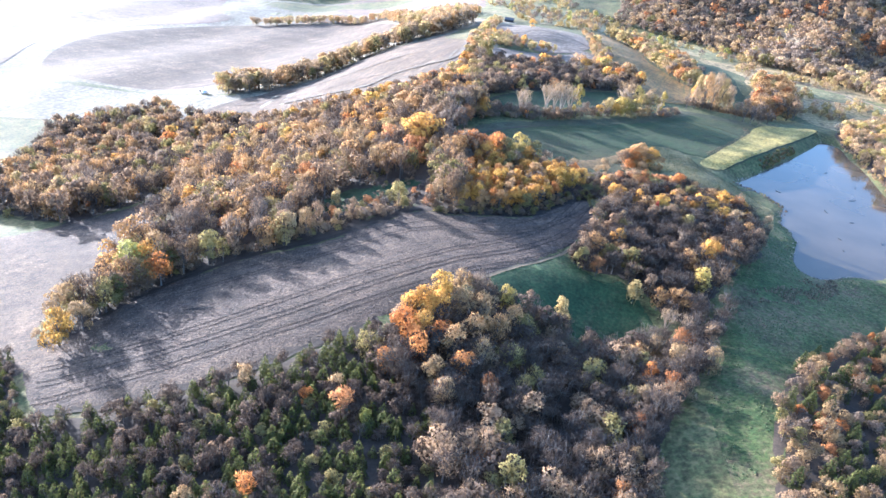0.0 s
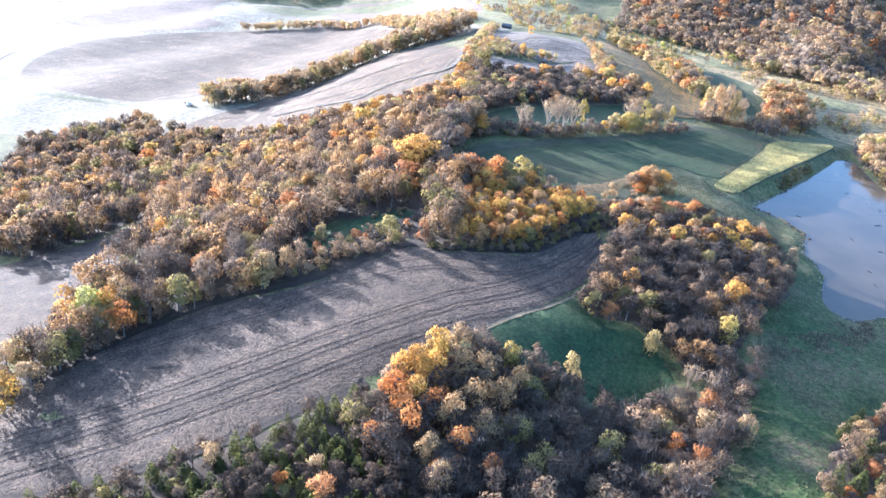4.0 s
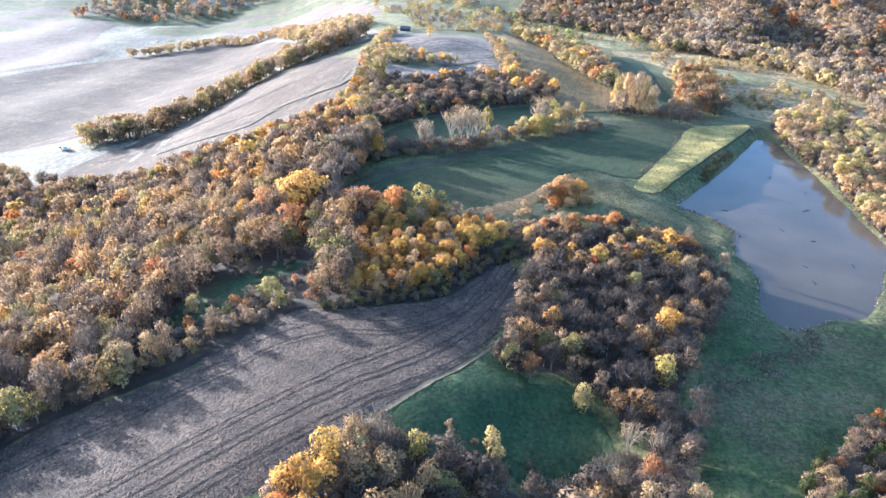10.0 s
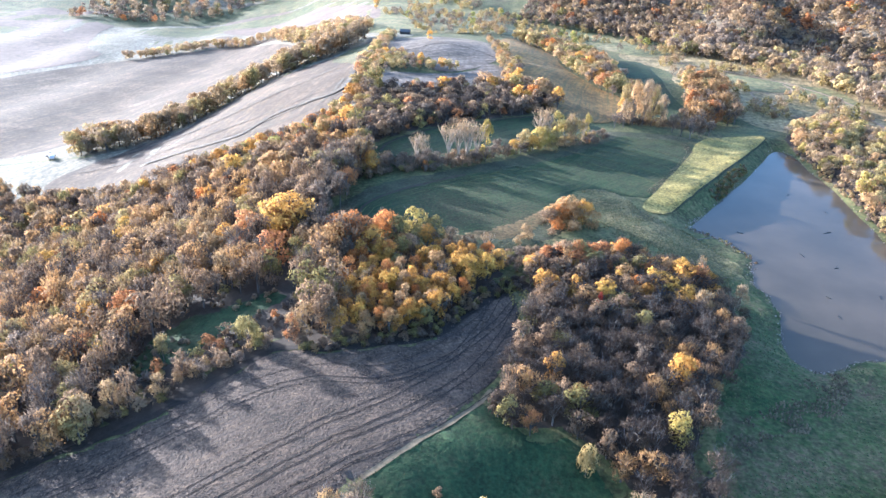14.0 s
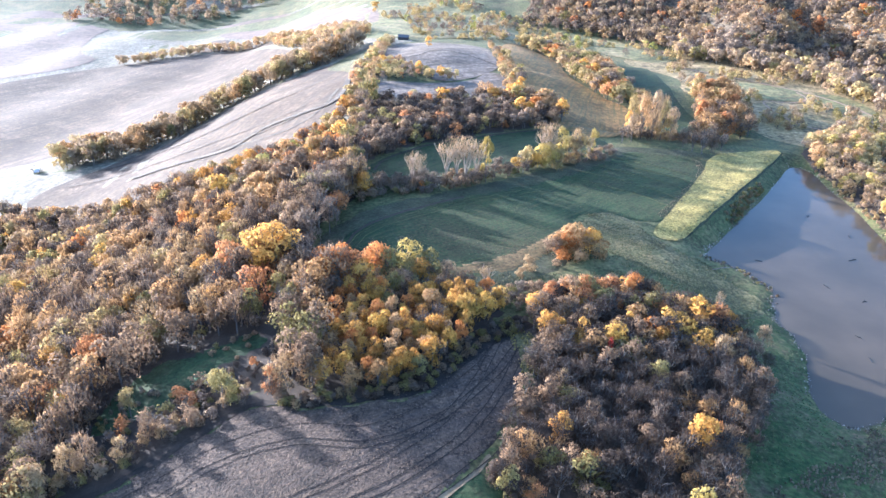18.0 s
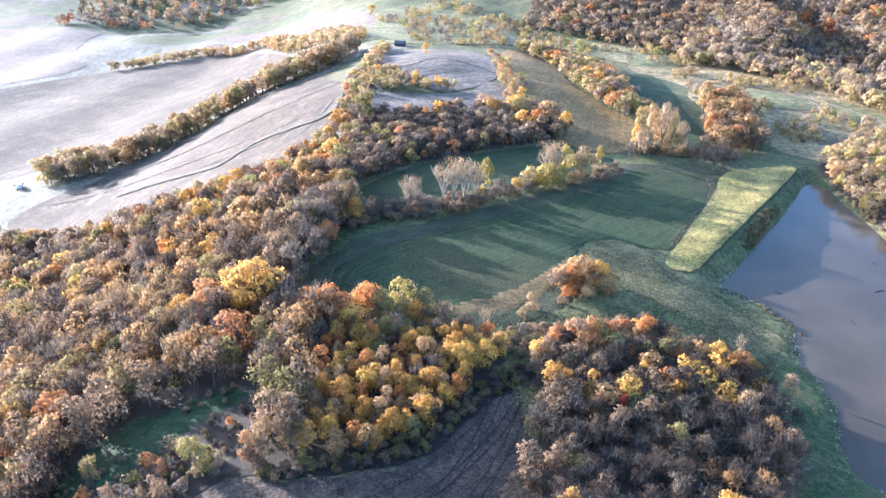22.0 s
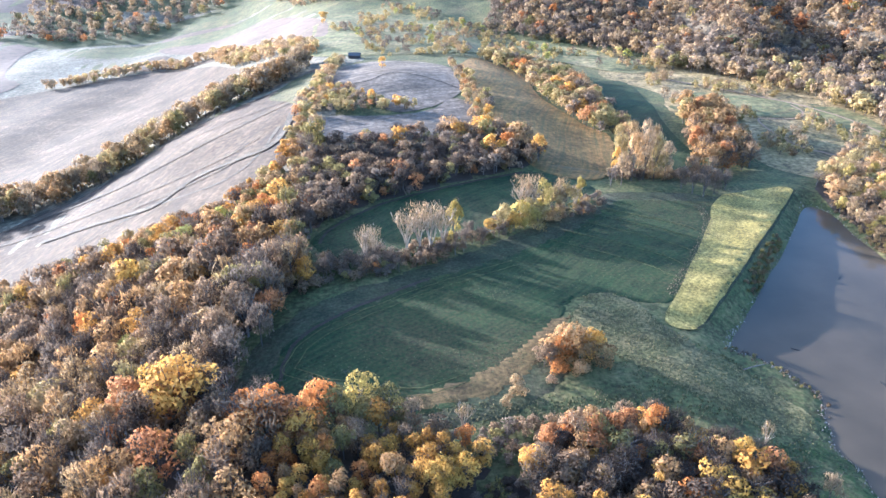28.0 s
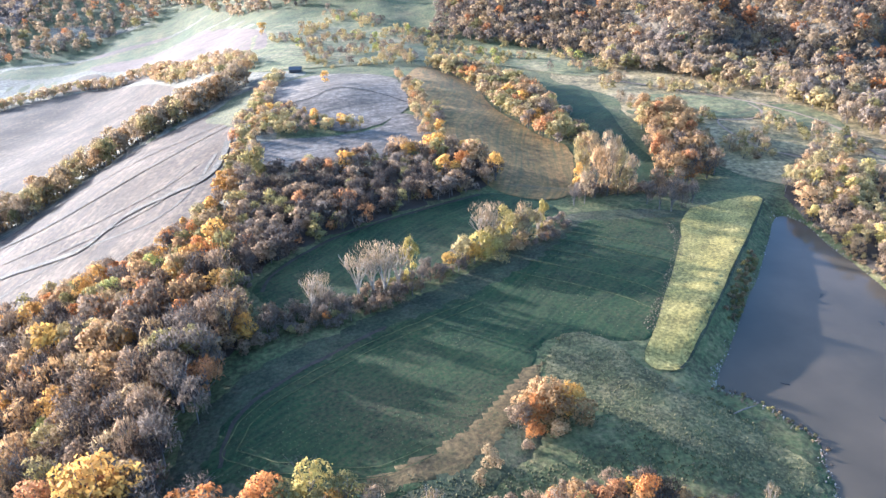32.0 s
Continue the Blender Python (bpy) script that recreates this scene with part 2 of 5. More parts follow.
for key, cols in (
    ("yellow", [(0.232, 0.129, 0.034), (0.464, 0.278, 0.052), (0.626, 0.412, 0.109)]),
    ("citron", [(0.190, 0.140, 0.036), (0.365, 0.270, 0.066), (0.490, 0.375, 0.120)]),
    ("gold", [(0.242, 0.117, 0.034), (0.484, 0.258, 0.050), (0.646, 0.387, 0.092)]),
    ("orange", [(0.245, 0.090, 0.024), (0.468, 0.190, 0.048), (0.605, 0.292, 0.090)]),
    ("russet", [(0.195, 0.084, 0.031), (0.375, 0.168, 0.062), (0.490, 0.258, 0.102)]),
    ("brown", [(0.126, 0.082, 0.048), (0.232, 0.154, 0.088), (0.338, 0.233, 0.131)]),
    ("olive", [(0.115, 0.095, 0.032), (0.225, 0.179, 0.061), (0.340, 0.272, 0.102)]),
    ("tan", [(0.185, 0.120, 0.055), (0.305, 0.204, 0.096), (0.410, 0.288, 0.144)]),
    ("lime", [(0.150, 0.145, 0.034), (0.290, 0.270, 0.061), (0.420, 0.380, 0.123)]),
    ("straw", [(0.225, 0.160, 0.058), (0.355, 0.262, 0.100), (0.455, 0.345, 0.150)]),
    # grey-brown of leafless twigs, darkened to stand for shade inside the woods
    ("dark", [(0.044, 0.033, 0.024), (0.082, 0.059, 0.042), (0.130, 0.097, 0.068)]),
    ("red", [(0.222, 0.038, 0.026), (0.424, 0.068, 0.042), (0.504, 0.124, 0.067)]),
    ("cedar", [(0.032, 0.038, 0.012), (0.072, 0.074, 0.021), (0.128, 0.118, 0.038)]),
    ("mauve", [(0.100, 0.073, 0.051), (0.176, 0.131, 0.092), (0.262, 0.201, 0.143)]),
    ("amber", [(0.211, 0.120, 0.046), (0.363, 0.216, 0.088), (0.474, 0.302, 0.138)]),
    # grey-tan of bare twigs, light enough to stand for haze on the hill
    ("pale", [(0.212, 0.146, 0.078), (0.318, 0.222, 0.122), (0.410, 0.292, 0.168)]),
):
    LEAF[key] = material("leaf_" + key, cols, 0.16, 1.6, rough=0.75, bump=0.0, spec=0.06, island=0.16, through_leaf=0.46, per_thing=0.2)
LEAF["bark"], LEAF["pale_bark"] = bark, pale_bark
SLOTS = list(LEAF)

# ---- the lie of the land ----
POND = [(219, 452), (194, 420), (169, 391), (151, 370), (142, 360), (139, 353), (145, 348), (149, 342), (152, 334), (153, 327), (150, 319), (146, 309), (148, 298), (143, 283), (138, 270), (140, 260), (146, 257), (158, 263), (175, 267), (195, 292), (211, 312), (218, 352), (224, 395), (226, 425), (227, 445)]
WATER = -6.0
SPUR_A = [(262, 965), (300, 925), (330, 880), (342, 810), (338, 740)]
SPUR_B = [(385, 965), (410, 905), (432, 840), (440, 770), (425, 690)]
DAM_A, DAM_B = (128.0, 356.0), (221.0, 464.0)


def distance_to(x, y, pts, closed=True):
    """Distance of places (arrays) to a line of points."""
    d = np.full(np.shape(x), 1e9)
    n = len(pts)
    for i in range(n if closed else n - 1):
        (ax, ay), (bx, by) = pts[i], pts[(i + 1) % n]
        ux, uy = bx - ax, by - ay
        t = np.clip(((x - ax) * ux + (y - ay) * uy) / (ux * ux + uy * uy), 0, 1)
        d = np.minimum(d, np.hypot(x - ax - t * ux, y - ay - t * uy))
    return d


def inside(x, y, pts):
    """Whether places (arrays) lie inside a closed outline."""
    c = np.zeros(np.shape(x), bool)
    n = len(pts)
    for i in range(n):
        (ax, ay), (bx, by) = pts[i], pts[(i + 1) % n]
        if ay != by:
            c ^= ((ay > y) != (by > y)) & (x < (bx - ax) * (y - ay) / (by - ay) + ax)
    return c


def curve(pts, closed=True, steps=6, wobble=0.0):
    """A smooth line through the points of an outline, slightly uneven."""
    n, out = len(pts), []
    for i in range(n if closed else n - 1):
        if closed:
            p = [Vector(pts[(i + k) % n]) for k in (-1, 0, 1, 2)]
        else:
            p = [Vector(pts[min(max(i + k, 0), n - 1)]) for k in (-1, 0, 1, 2)]
        for s in range(steps):
            t = s / steps
            q = 0.5 * (2 * p[1] + (p[2] - p[0]) * t + (2 * p[0] - 5 * p[1] + 4 * p[2] - p[3]) * t * t + (3 * p[1] - p[0] - 3 * p[2] + p[3]) * t ** 3)
            if wobble:
                q = q + wobble * Vector((noise.noise((q.x * 0.15, q.y * 0.15, 1)), noise.noise((q.x * 0.15, q.y * 0.15, 9))))
            out.append((q.x, q.y))
    if not closed:
        out.append(tuple(pts[-1]))
    return out


SHORE = curve(POND, True, 4, 1.6)


def height(x, y):
    """Height of the ground at places (arrays)."""
    x, y = np.asarray(x, float), np.asarray(y, float)
    rise = np.clip((y - 230) / 230, 0, 1)
    h = -(48 + 37 * rise * rise * (3 - 2 * rise)) * (1 - np.exp(-(np.maximum(0, 20 - x) / 155) ** 1.85))
    low = np.clip((262 - y) / 40, 0, 1)
    dam_side = np.clip((y - 362) / 25, 0, 1) * np.clip((496 - y) / 25, 0, 1)
    h = h - (6.5 - 3.2 * dam_side) * (1 - np.exp(-(np.maximum(0, x - 110 + 40 * low - 20 * dam_side) / (25 + 40 * low + 25 * dam_side)) ** 2))
    h = h - 0.06 * np.maximum(0, y - 600) * np.exp(-np.maximum(0, y - 900) / 900)
    u = 0.62 * x + 0.78 * y - 775 + 30 * np.sin(x / 90.0)
    spur = 0.72 + 0.28 * np.sin((0.78 * x - 0.62 * y) / 62.0 + 1.0)
    h = h + 115 * spur * (1 - np.exp(-(np.maximum(0, u) / 250) ** 2)) * (x > -200) * np.clip((x + 60) / 160, 0, 1)
    v = y - 1120 + 0.35 * x
    h = h + 60 * (1 - np.exp(-(np.maximum(0, v) / 260) ** 2)) * np.clip((160 - x) / 160, 0, 1)
    h = h + (1.2 * np.sin(x / 37.0 + y / 61.0) + 1.6 * np.sin(x / 21.0 - y / 90.0) * np.clip(-x / 60, 0, 1)) * np.clip((y - 500) / 100, 0, 1)
    h = h + 7 * np.exp(-((x - 48) ** 2 + (y - 655) ** 2) / 1800)
    h = h - 6.4 * np.exp(-((x - 60) ** 2 + (y - 203) ** 2) / 760)
    fall = np.maximum(0, 0.516 * x - 0.856 * y + 216.0)
    h = h - 12.0 * (1 - np.exp(-(fall / 76) ** 2)) * np.clip((90 - x) / 40, 0, 1) * np.clip((222 - y) / 32, 0, 1)
    for crest in (SPUR_A, SPUR_B):
        d = distance_to(x, y, crest, False)
        h = h + 30 * np.exp(-(d / 32.0) ** 2)
    near = (np.abs(x - 180) < 90) & (np.abs(y - 360) < 160)
    d = np.full(np.shape(x), 50.0)
    if near.any():
        d[near] = distance_to(x[near], y[near], SHORE) * np.where(inside(x[near], y[near], SHORE), -1, 1)
    w = np.clip(1 - d / 10, 0, 1)
    w = w * w * (3 - 2 * w)
    bank = WATER + np.where(d > 0, 0.28 * d, 0.4 * np.maximum(d, -4))
    h = h * (1 - w) + bank * w
    dam = distance_to(x, y, [DAM_A, DAM_B], False)
    return h + 1.5 * np.exp(-(dam / 6.0) ** 2)


def ground_at(x, y):
    return float(height(np.array([x]), np.array([y]))[0])


def mesh_from(name, verts, quads, mats=None, slots=(), normals=None):
    """A mesh of four-cornered faces from arrays; a last corner of -1 makes a triangle."""
    me = bpy.data.meshes.new(name)
    verts, quads = np.asarray(verts, np.float32), np.asarray(quads, np.int32)
    total = (quads >= 0).sum(1).astype(np.int32)
    corners = quads.ravel()[quads.ravel() >= 0]
    me.vertices.add(len(verts))
    me.vertices.foreach_set("co", verts.ravel())
    me.loops.add(len(corners))
    me.loops.foreach_set("vertex_index", corners)
    me.polygons.add(len(quads))
    me.polygons.foreach_set("loop_start", (np.cumsum(total) - total).astype(np.int32))
    me.polygons.foreach_set("loop_total", total)
    for s in slots:
        me.materials.append(s)
    if mats is not None:
        me.polygons.foreach_set("material_index", np.asarray(mats, np.int32))
    me.update(calc_edges=True)
    if normals is not None:
        me.polygons.foreach_set("use_smooth", np.ones(len(quads), bool))
        soft = me.attributes.new("custom_normal", "FLOAT_VECTOR", "POINT")
        soft.data.foreach_set("vector", np.asarray(normals, np.float32).ravel())
        me.update()
    return me


def part(name, me, parent, label=""):
    ob = new(name, me)
    ob.parent = parent
    if label:
        tagged(ob, label)
    return ob


def axis(lo, core0, core1, hi, step):
    a = list(np.arange(core0, core1 + 0.1, step))
    s = step
    while a[-1] < hi:
        s *= 1.18
        a.append(a[-1] + s)
    s = step
    while a[0] > lo:
        s *= 1.18
        a.insert(0, a[0] - s)
    return np.array(a)


gx, gy = axis(-4470, -300, 400, 4470, 4), axis(-900, 60, 760, 4470, 4)
X, Y = np.meshgrid(gx, gy)
Z = height(X.ravel(), Y.ravel())
k = len(gx)
ii, jj = np.meshgrid(np.arange(k - 1), np.arange(len(gy) - 1))
a = (jj * k + ii).ravel()
ground = new("ground", mesh_from("ground", np.stack([X.ravel(), Y.ravel(), Z], 1), np.stack([a, a + 1, a + k + 1, a + k], 1), None, [rough_grass]))
ground.data.polygons.foreach_set("use_smooth", [True] * len(ground.data.polygons))
tagged(ground, "rolling valley ground of rough autumn grass", "ground", kind="structure")


def sheet(name, pts, mat, lift, label, step=4.0, wobble=1.2, flat=None, steps=6, sink=True):
    """A field laid over the ground inside an outline."""
    bm = bmesh.new()
    line = curve(pts, True, steps, wobble)
    f = bm.faces.new([bm.verts.new((x, y, 0)) for x, y in line])
    bmesh.ops.triangulate(bm, faces=[f])
    if flat is None:
        for i in (0, 1):
            c = [p[i] for p in line]
            s = step if max(c) - min(c) < 260 else step * 2
            for q in np.arange(math.ceil(min(c) / s) * s, max(c), s):
                co, no = [0, 0, 0], [0, 0, 0]
                co[i], no[i] = q, 1
                bmesh.ops.bisect_plane(bm, geom=bm.verts[:] + bm.edges[:] + bm.faces[:], plane_co=co, plane_no=no)
        xs, ys = np.array([v.co.x for v in bm.verts]), np.array([v.co.y for v in bm.verts])
        for v, z in zip(bm.verts, height(xs, ys)):
            v.co.z = z + (-0.06 if sink and step <= 4 and v.is_boundary else lift)
    else:
        for v in bm.verts:
            v.co.z = flat
    bmesh.ops.recalc_face_normals(bm, faces=bm.faces)
    me = bpy.data.meshes.new(name)
    bm.to_mesh(me)
    bm.free()
    me.materials.append(mat)
    if sum(p.normal.z for p in me.polygons) < 0:
        me.flip_normals()
    for p in me.polygons:
        p.use_smooth = True
    ob = new(name, me)
    return tagged(ob, label, "field", kind="structure")


FIELD_A = [(-129, 176), (-110, 149), (-87, 152), (-70, 158), (-51, 168), (-36, 179), (-20, 189), (-6, 202), (12, 215), (36, 237), (50, 257), (60, 280), (63, 297), (49, 289), (39, 279), (29, 267), (16, 263), (-2, 261), (-18, 264), (-38, 248), (-55, 237), (-75, 231), (-93, 219), (-109, 204), (-119, 185)]
FIELD_B = [(-127, 162), (-200, 188), (-212, 240), (-180, 276), (-158, 305), (-147, 326), (-133, 292), (-128, 261), (-128, 226), (-132, 212), (-134, 194)]
CLEARING = [(-61, 264), (-60, 282), (-51, 293), (-40, 296), (-24, 301), (-19, 293), (-30, 284), (-40, 274), (-50, 265)]
MEADOW = [(11, 213), (28, 228), (40, 238), (47, 230), (54, 226), (62, 227), (69, 212), (69, 200), (55, 194), (40, 197), (26, 200), (15, 206)]
HAY = [(-3, 343), (0, 360), (9, 371), (28, 384), (47, 395), (77, 409), (109, 430), (131.7, 451.7), (150.7, 453.4), (176.8, 452.9), (185.1, 449.8), (158.6, 411.8), (134.4, 380.5), (121.1, 372.2), (98, 379), (85, 365), (69, 342), (55, 331), (39, 326), (16, 331)]
HAY_UPPER = [(6, 425), (11, 438), (34, 459), (69, 476), (102, 488), (124.4, 475.2), (127.7, 455.8), (110, 445), (78, 430), (59, 418), (34, 409), (17, 411)]
STRIP = [(122.4, 366.8), (121, 361), (124.5, 357.9), (130, 359.6), (139.2, 368.7), (156.5, 387.6), (185.1, 420.8), (201.7, 440.5), (218.4, 458.9), (215.6, 466.9), (200.4, 463.7), (185, 458.4), (173.8, 446.8), (167.7, 434.5), (150.7, 407.5), (133.4, 383.2)]
CLODS = [(98, 379), (112, 378), (119, 361), (125, 351), (132, 347), (140, 334), (146, 318), (136, 312), (120, 322), (99, 345), (90, 360)]
RIGHT_MEADOW = [(74, 130), (76, 165), (84, 190), (92, 212), (100, 232), (108, 250), (114, 280), (118, 304), (132, 312), (146, 322), (150, 316), (147, 305), (148, 297), (144, 283), (139, 270), (141, 261), (147, 258), (158, 264), (175, 268), (200, 297), (212, 312), (226, 316), (226, 262), (180, 230), (148, 204), (117, 182), (101, 168), (92, 150), (84, 128)]
KNOLL = [(7, 640), (10, 690), (22, 718), (53, 724), (86, 700), (90, 655), (87, 615), (63, 588), (43, 586), (24, 618)]
KNOLL_LOW = [(-1, 558), (5, 577), (39, 577), (65, 585), (82, 605), (93, 590), (92, 556), (82, 538), (40, 540), (9, 531)]
LEFT_FIELD = [(-215, 545), (-164, 496), (-120, 482), (-84, 494), (-40, 484), (-14, 510), (-8, 560), (-8, 630), (2, 705), (-4, 730), (-30, 690), (-61, 676), (-102, 660), (-140, 622), (-180, 600)]
LEFT_FAR = [(-233, 650), (-200, 690), (-167, 720), (-143, 783), (-110, 824), (-86, 867), (-98, 915), (-138, 986), (-209, 1064), (-330, 1010), (-420, 900), (-440, 760), (-400, 640), (-300, 610)]
PINK = [(-247, 1242), (-232, 1283), (-151, 1253), (-63, 1119), (-11, 977), (-3, 919), (-7, 866), (-48, 930), (-105, 1016), (-173, 1112), (-230, 1166)]
PALE_FAR = [(-273, 1079), (-250, 1134), (-218, 1140), (-137, 1021), (-94, 976), (-46, 901), (-105, 970), (-197, 1064)]
BROWN = [(98, 700), (118, 738), (142, 690), (140, 620), (152, 570), (162, 548), (152, 512), (134, 476), (108, 490), (100, 545), (94, 600), (94, 660)]
FAR_GREEN = [(178, 665), (215, 675), (200, 560), (196, 505), (172, 498), (182, 547), (180, 610)]
RIGHT_FAR = [(248, 640), (271, 633), (289, 620), (301, 603), (297, 585), (282, 577), (264, 582), (253, 604), (242, 621)]
RIGHT_NEAR = [(304, 596), (324, 590), (330, 567), (321, 536), (310, 542), (299, 560), (300, 578)]
BANK_GREEN = [(270, 502), (279, 484), (285, 460), (286, 436), (298, 445), (293, 474), (285, 500)]

sheet("crop_field", FIELD_A, stubble, 0.14, "harvested grey-brown stubble field with wheel tracks")
sheet("stubble_field", FIELD_B, stubble, 0.14, "harvested stubble field below the woods")
sheet("clearing", CLEARING, meadow_green, 0.14, "shaded green grass clearing in the woods")
sheet("meadow", MEADOW, meadow_green, 0.14, "small shaded green meadow between the woods")
sheet("hay_field", HAY, hay_green, 0.14, "mown green hay field with swathes")
sheet("hay_margin", [(-12, 340), (-9, 362), (2, 378), (22, 391), (42, 402), (70, 417), (104, 440), (130.9, 459.9), (154.6, 462.1), (183, 457.4), (178.9, 443.4), (144.9, 444.8), (110, 424), (60, 396), (14, 370), (4, 352), (14, 334), (40, 330), (70, 346), (84, 340), (60, 322), (30, 320), (4, 326)], margin_grass, 0.09, "shaded green grass margin round the hay field")
sheet("upper_hay_field", HAY_UPPER, hay_green, 0.14, "shaded green hay field below the knoll woods")
sheet("dam_crest", STRIP, pale_grass, 0.26, "dry pale grass on the dam's slope", wobble=1.6, steps=2, sink=False)
sheet("pasture", RIGHT_MEADOW, mixed_pasture, 0.03, "green pasture beside the pond")
sheet("ridge_slope", [(-480, 520), (-250, 520), (-164, 505), (-20, 500), (10, 560), (14, 700), (30, 740), (-5, 770), (-40, 860), (-5, 970), (-150, 1320), (-600, 1400), (-700, 800)], dry_slope_haze, 0.15, "dry grass of the western ridges, pale in place of haze", 8)
sheet("knoll_field", KNOLL, knoll_stubble_lit, 0.3, "harvested field on the rounded knoll", 8)
sheet("knoll_terrace", KNOLL_LOW, knoll_stubble_lit, 0.3, "harvested field terrace below the knoll", 8)
sheet("ridge_field", LEFT_FIELD, far_stubble_haze, 0.3, "pale harvested ridge field with a winding track", 8)
sheet("far_ridge_field", LEFT_FAR, far_stubble_haze, 0.3, "far pale harvested field on a ridge", 8)
sheet("tilled_field", PINK, pink_stubble, 0.4, "far reddish tilled field", 10)
sheet("far_pale_field", PALE_FAR, far_stubble_haze, 0.4, "far pale harvested field", 10)
# wide pale sheet added where haze whitens the western valley
sheet("valley_field", [(-480, 520), (-440, 620), (-470, 760), (-450, 900), (-360, 1030), (-420, 1200), (-520, 2200), (-2400, 2200), (-2400, 500), (-900, 420)], pink_stubble, 0.5, "far field in the western valley, pale in place of haze", 16)
sheet("brush_pasture", [(205, 700), (226, 640), (214, 590), (240, 560), (226, 520), (240, 478), (285, 420), (330, 390), (370, 480), (372, 600), (330, 690), (262, 760), (225, 745)], dry_brush, 0.1, "dry tan-green brush pasture below the hill", 8)
sheet("brown_hay_field", BROWN, brown_hay, 0.3, "brown-green mown field between tree rows", 8)
sheet("far_green_field", FAR_GREEN, hay_green, 0.3, "narrow green field between tree rows", 8)
sheet("valley_pasture", [(-5, 770), (60, 752), (118, 765), (160, 790), (228, 705), (262, 745), (205, 825), (150, 890), (60, 1030), (-12, 960), (-40, 860)], valley_green, 0.4, "bright green pasture in the far valley", 8)
for outline in (RIGHT_FAR, RIGHT_NEAR, BANK_GREEN):
    sheet("far_pasture", outline, valley_green, 0.3, "small green pasture below the hill", 8)

water = bpy.data.materials.new("pond_water")
water.use_nodes = True
wb = water.node_tree.nodes["Principled BSDF"]
murk = water.node_tree.nodes.new("ShaderNodeTexNoise")
murk.inputs["Scale"].default_value = 0.03
murk.inputs["Detail"].default_value = 5.0
silt = water.node_tree.nodes.new("ShaderNodeValToRGB")
silt.color_ramp.elements[0].position, silt.color_ramp.elements[0].color = 0.38, (0.050, 0.040, 0.027, 1)
silt.color_ramp.elements[1].position, silt.color_ramp.elements[1].color = 0.62, (0.072, 0.055, 0.036, 1)
place = water.node_tree.nodes.new("ShaderNodeNewGeometry")
water.node_tree.links.new(place.outputs["Position"], murk.inputs["Vector"])
water.node_tree.links.new(murk.outputs[0], silt.inputs[0])
water.node_tree.links.new(silt.outputs[0], wb.inputs["Base Color"])
wb.inputs["Roughness"].default_value = 0.1
wb.inputs["IOR"].default_value = 1.33
wb.inputs["Specular IOR Level"].default_value = 0.17
pond = sheet("water", POND, water, 0, "still muddy brown pond reflecting the sky", wobble=1.6, flat=WATER)
pond["category"] = "pond"

# ---- woods ----
rng = np.random.default_rng(7)


def stick(p0, p1, r0, r1, sides=4):
    p0, p1 = np.array(p0, float), np.array(p1, float)
    d = (p1 - p0) / max(np.linalg.norm(p1 - p0), 1e-6)
    s = np.cross(d, (0.3, 0.9, 0.1))
    s /= np.linalg.norm(s)
    t = np.cross(d, s)
    v, out = [], []
    for p, r in ((p0, r0), (p1, r1)):
        for i in range(sides):
            an = 2 * math.pi * i / sides
            out.append(math.cos(an) * s + math.sin(an) * t)
            v.append(p + r * out[-1])
    q = [(i, (i + 1) % sides, sides + (i + 1) % sides, sides + i) for i in range(sides)]
    return np.array(v), np.array(q), np.array(out)


def merge(pieces):
    v, q, out, n = [], [], [], 0
    for a, b, c in pieces:
        v.append(a)
        q.append(b + n)
        out.append(c)
        n += len(a)
    return np.concatenate(v), np.concatenate(q), np.concatenate(out)


def cards(centres, normals, sizes, outward, along=None, slim=(1.0, 1.0)):
    """Leaf sprays and twig sprays, three corners each; slim gives length and width, along the way they point."""
    n = len(centres)
    normals = normals / np.linalg.norm(normals, axis=1, keepdims=True)
    t = np.cross(normals, rng.normal(size=(n, 3))) if along is None else along - normals * (along * normals).sum(1, keepdims=True)
    t /= np.linalg.norm(t, axis=1, keepdims=True)
    b = np.cross(normals, t)
    length, breadth = sizes[:, None] * 0.6 * slim[0], sizes[:, None] * 0.42 * slim[1]
    c = np.stack([centres - t * length + b * breadth, centres - t * length - b * breadth, centres + t * length], 1)
    soft = outward / np.linalg.norm(outward, axis=1, keepdims=True) + 0.35 * normals
    soft /= np.linalg.norm(soft, axis=1, keepdims=True)
    faces = np.column_stack([np.arange(3 * n).reshape(n, 3), np.full(n, -1)])
    return c.reshape(-1, 3), faces, np.repeat(soft, 3, axis=0)


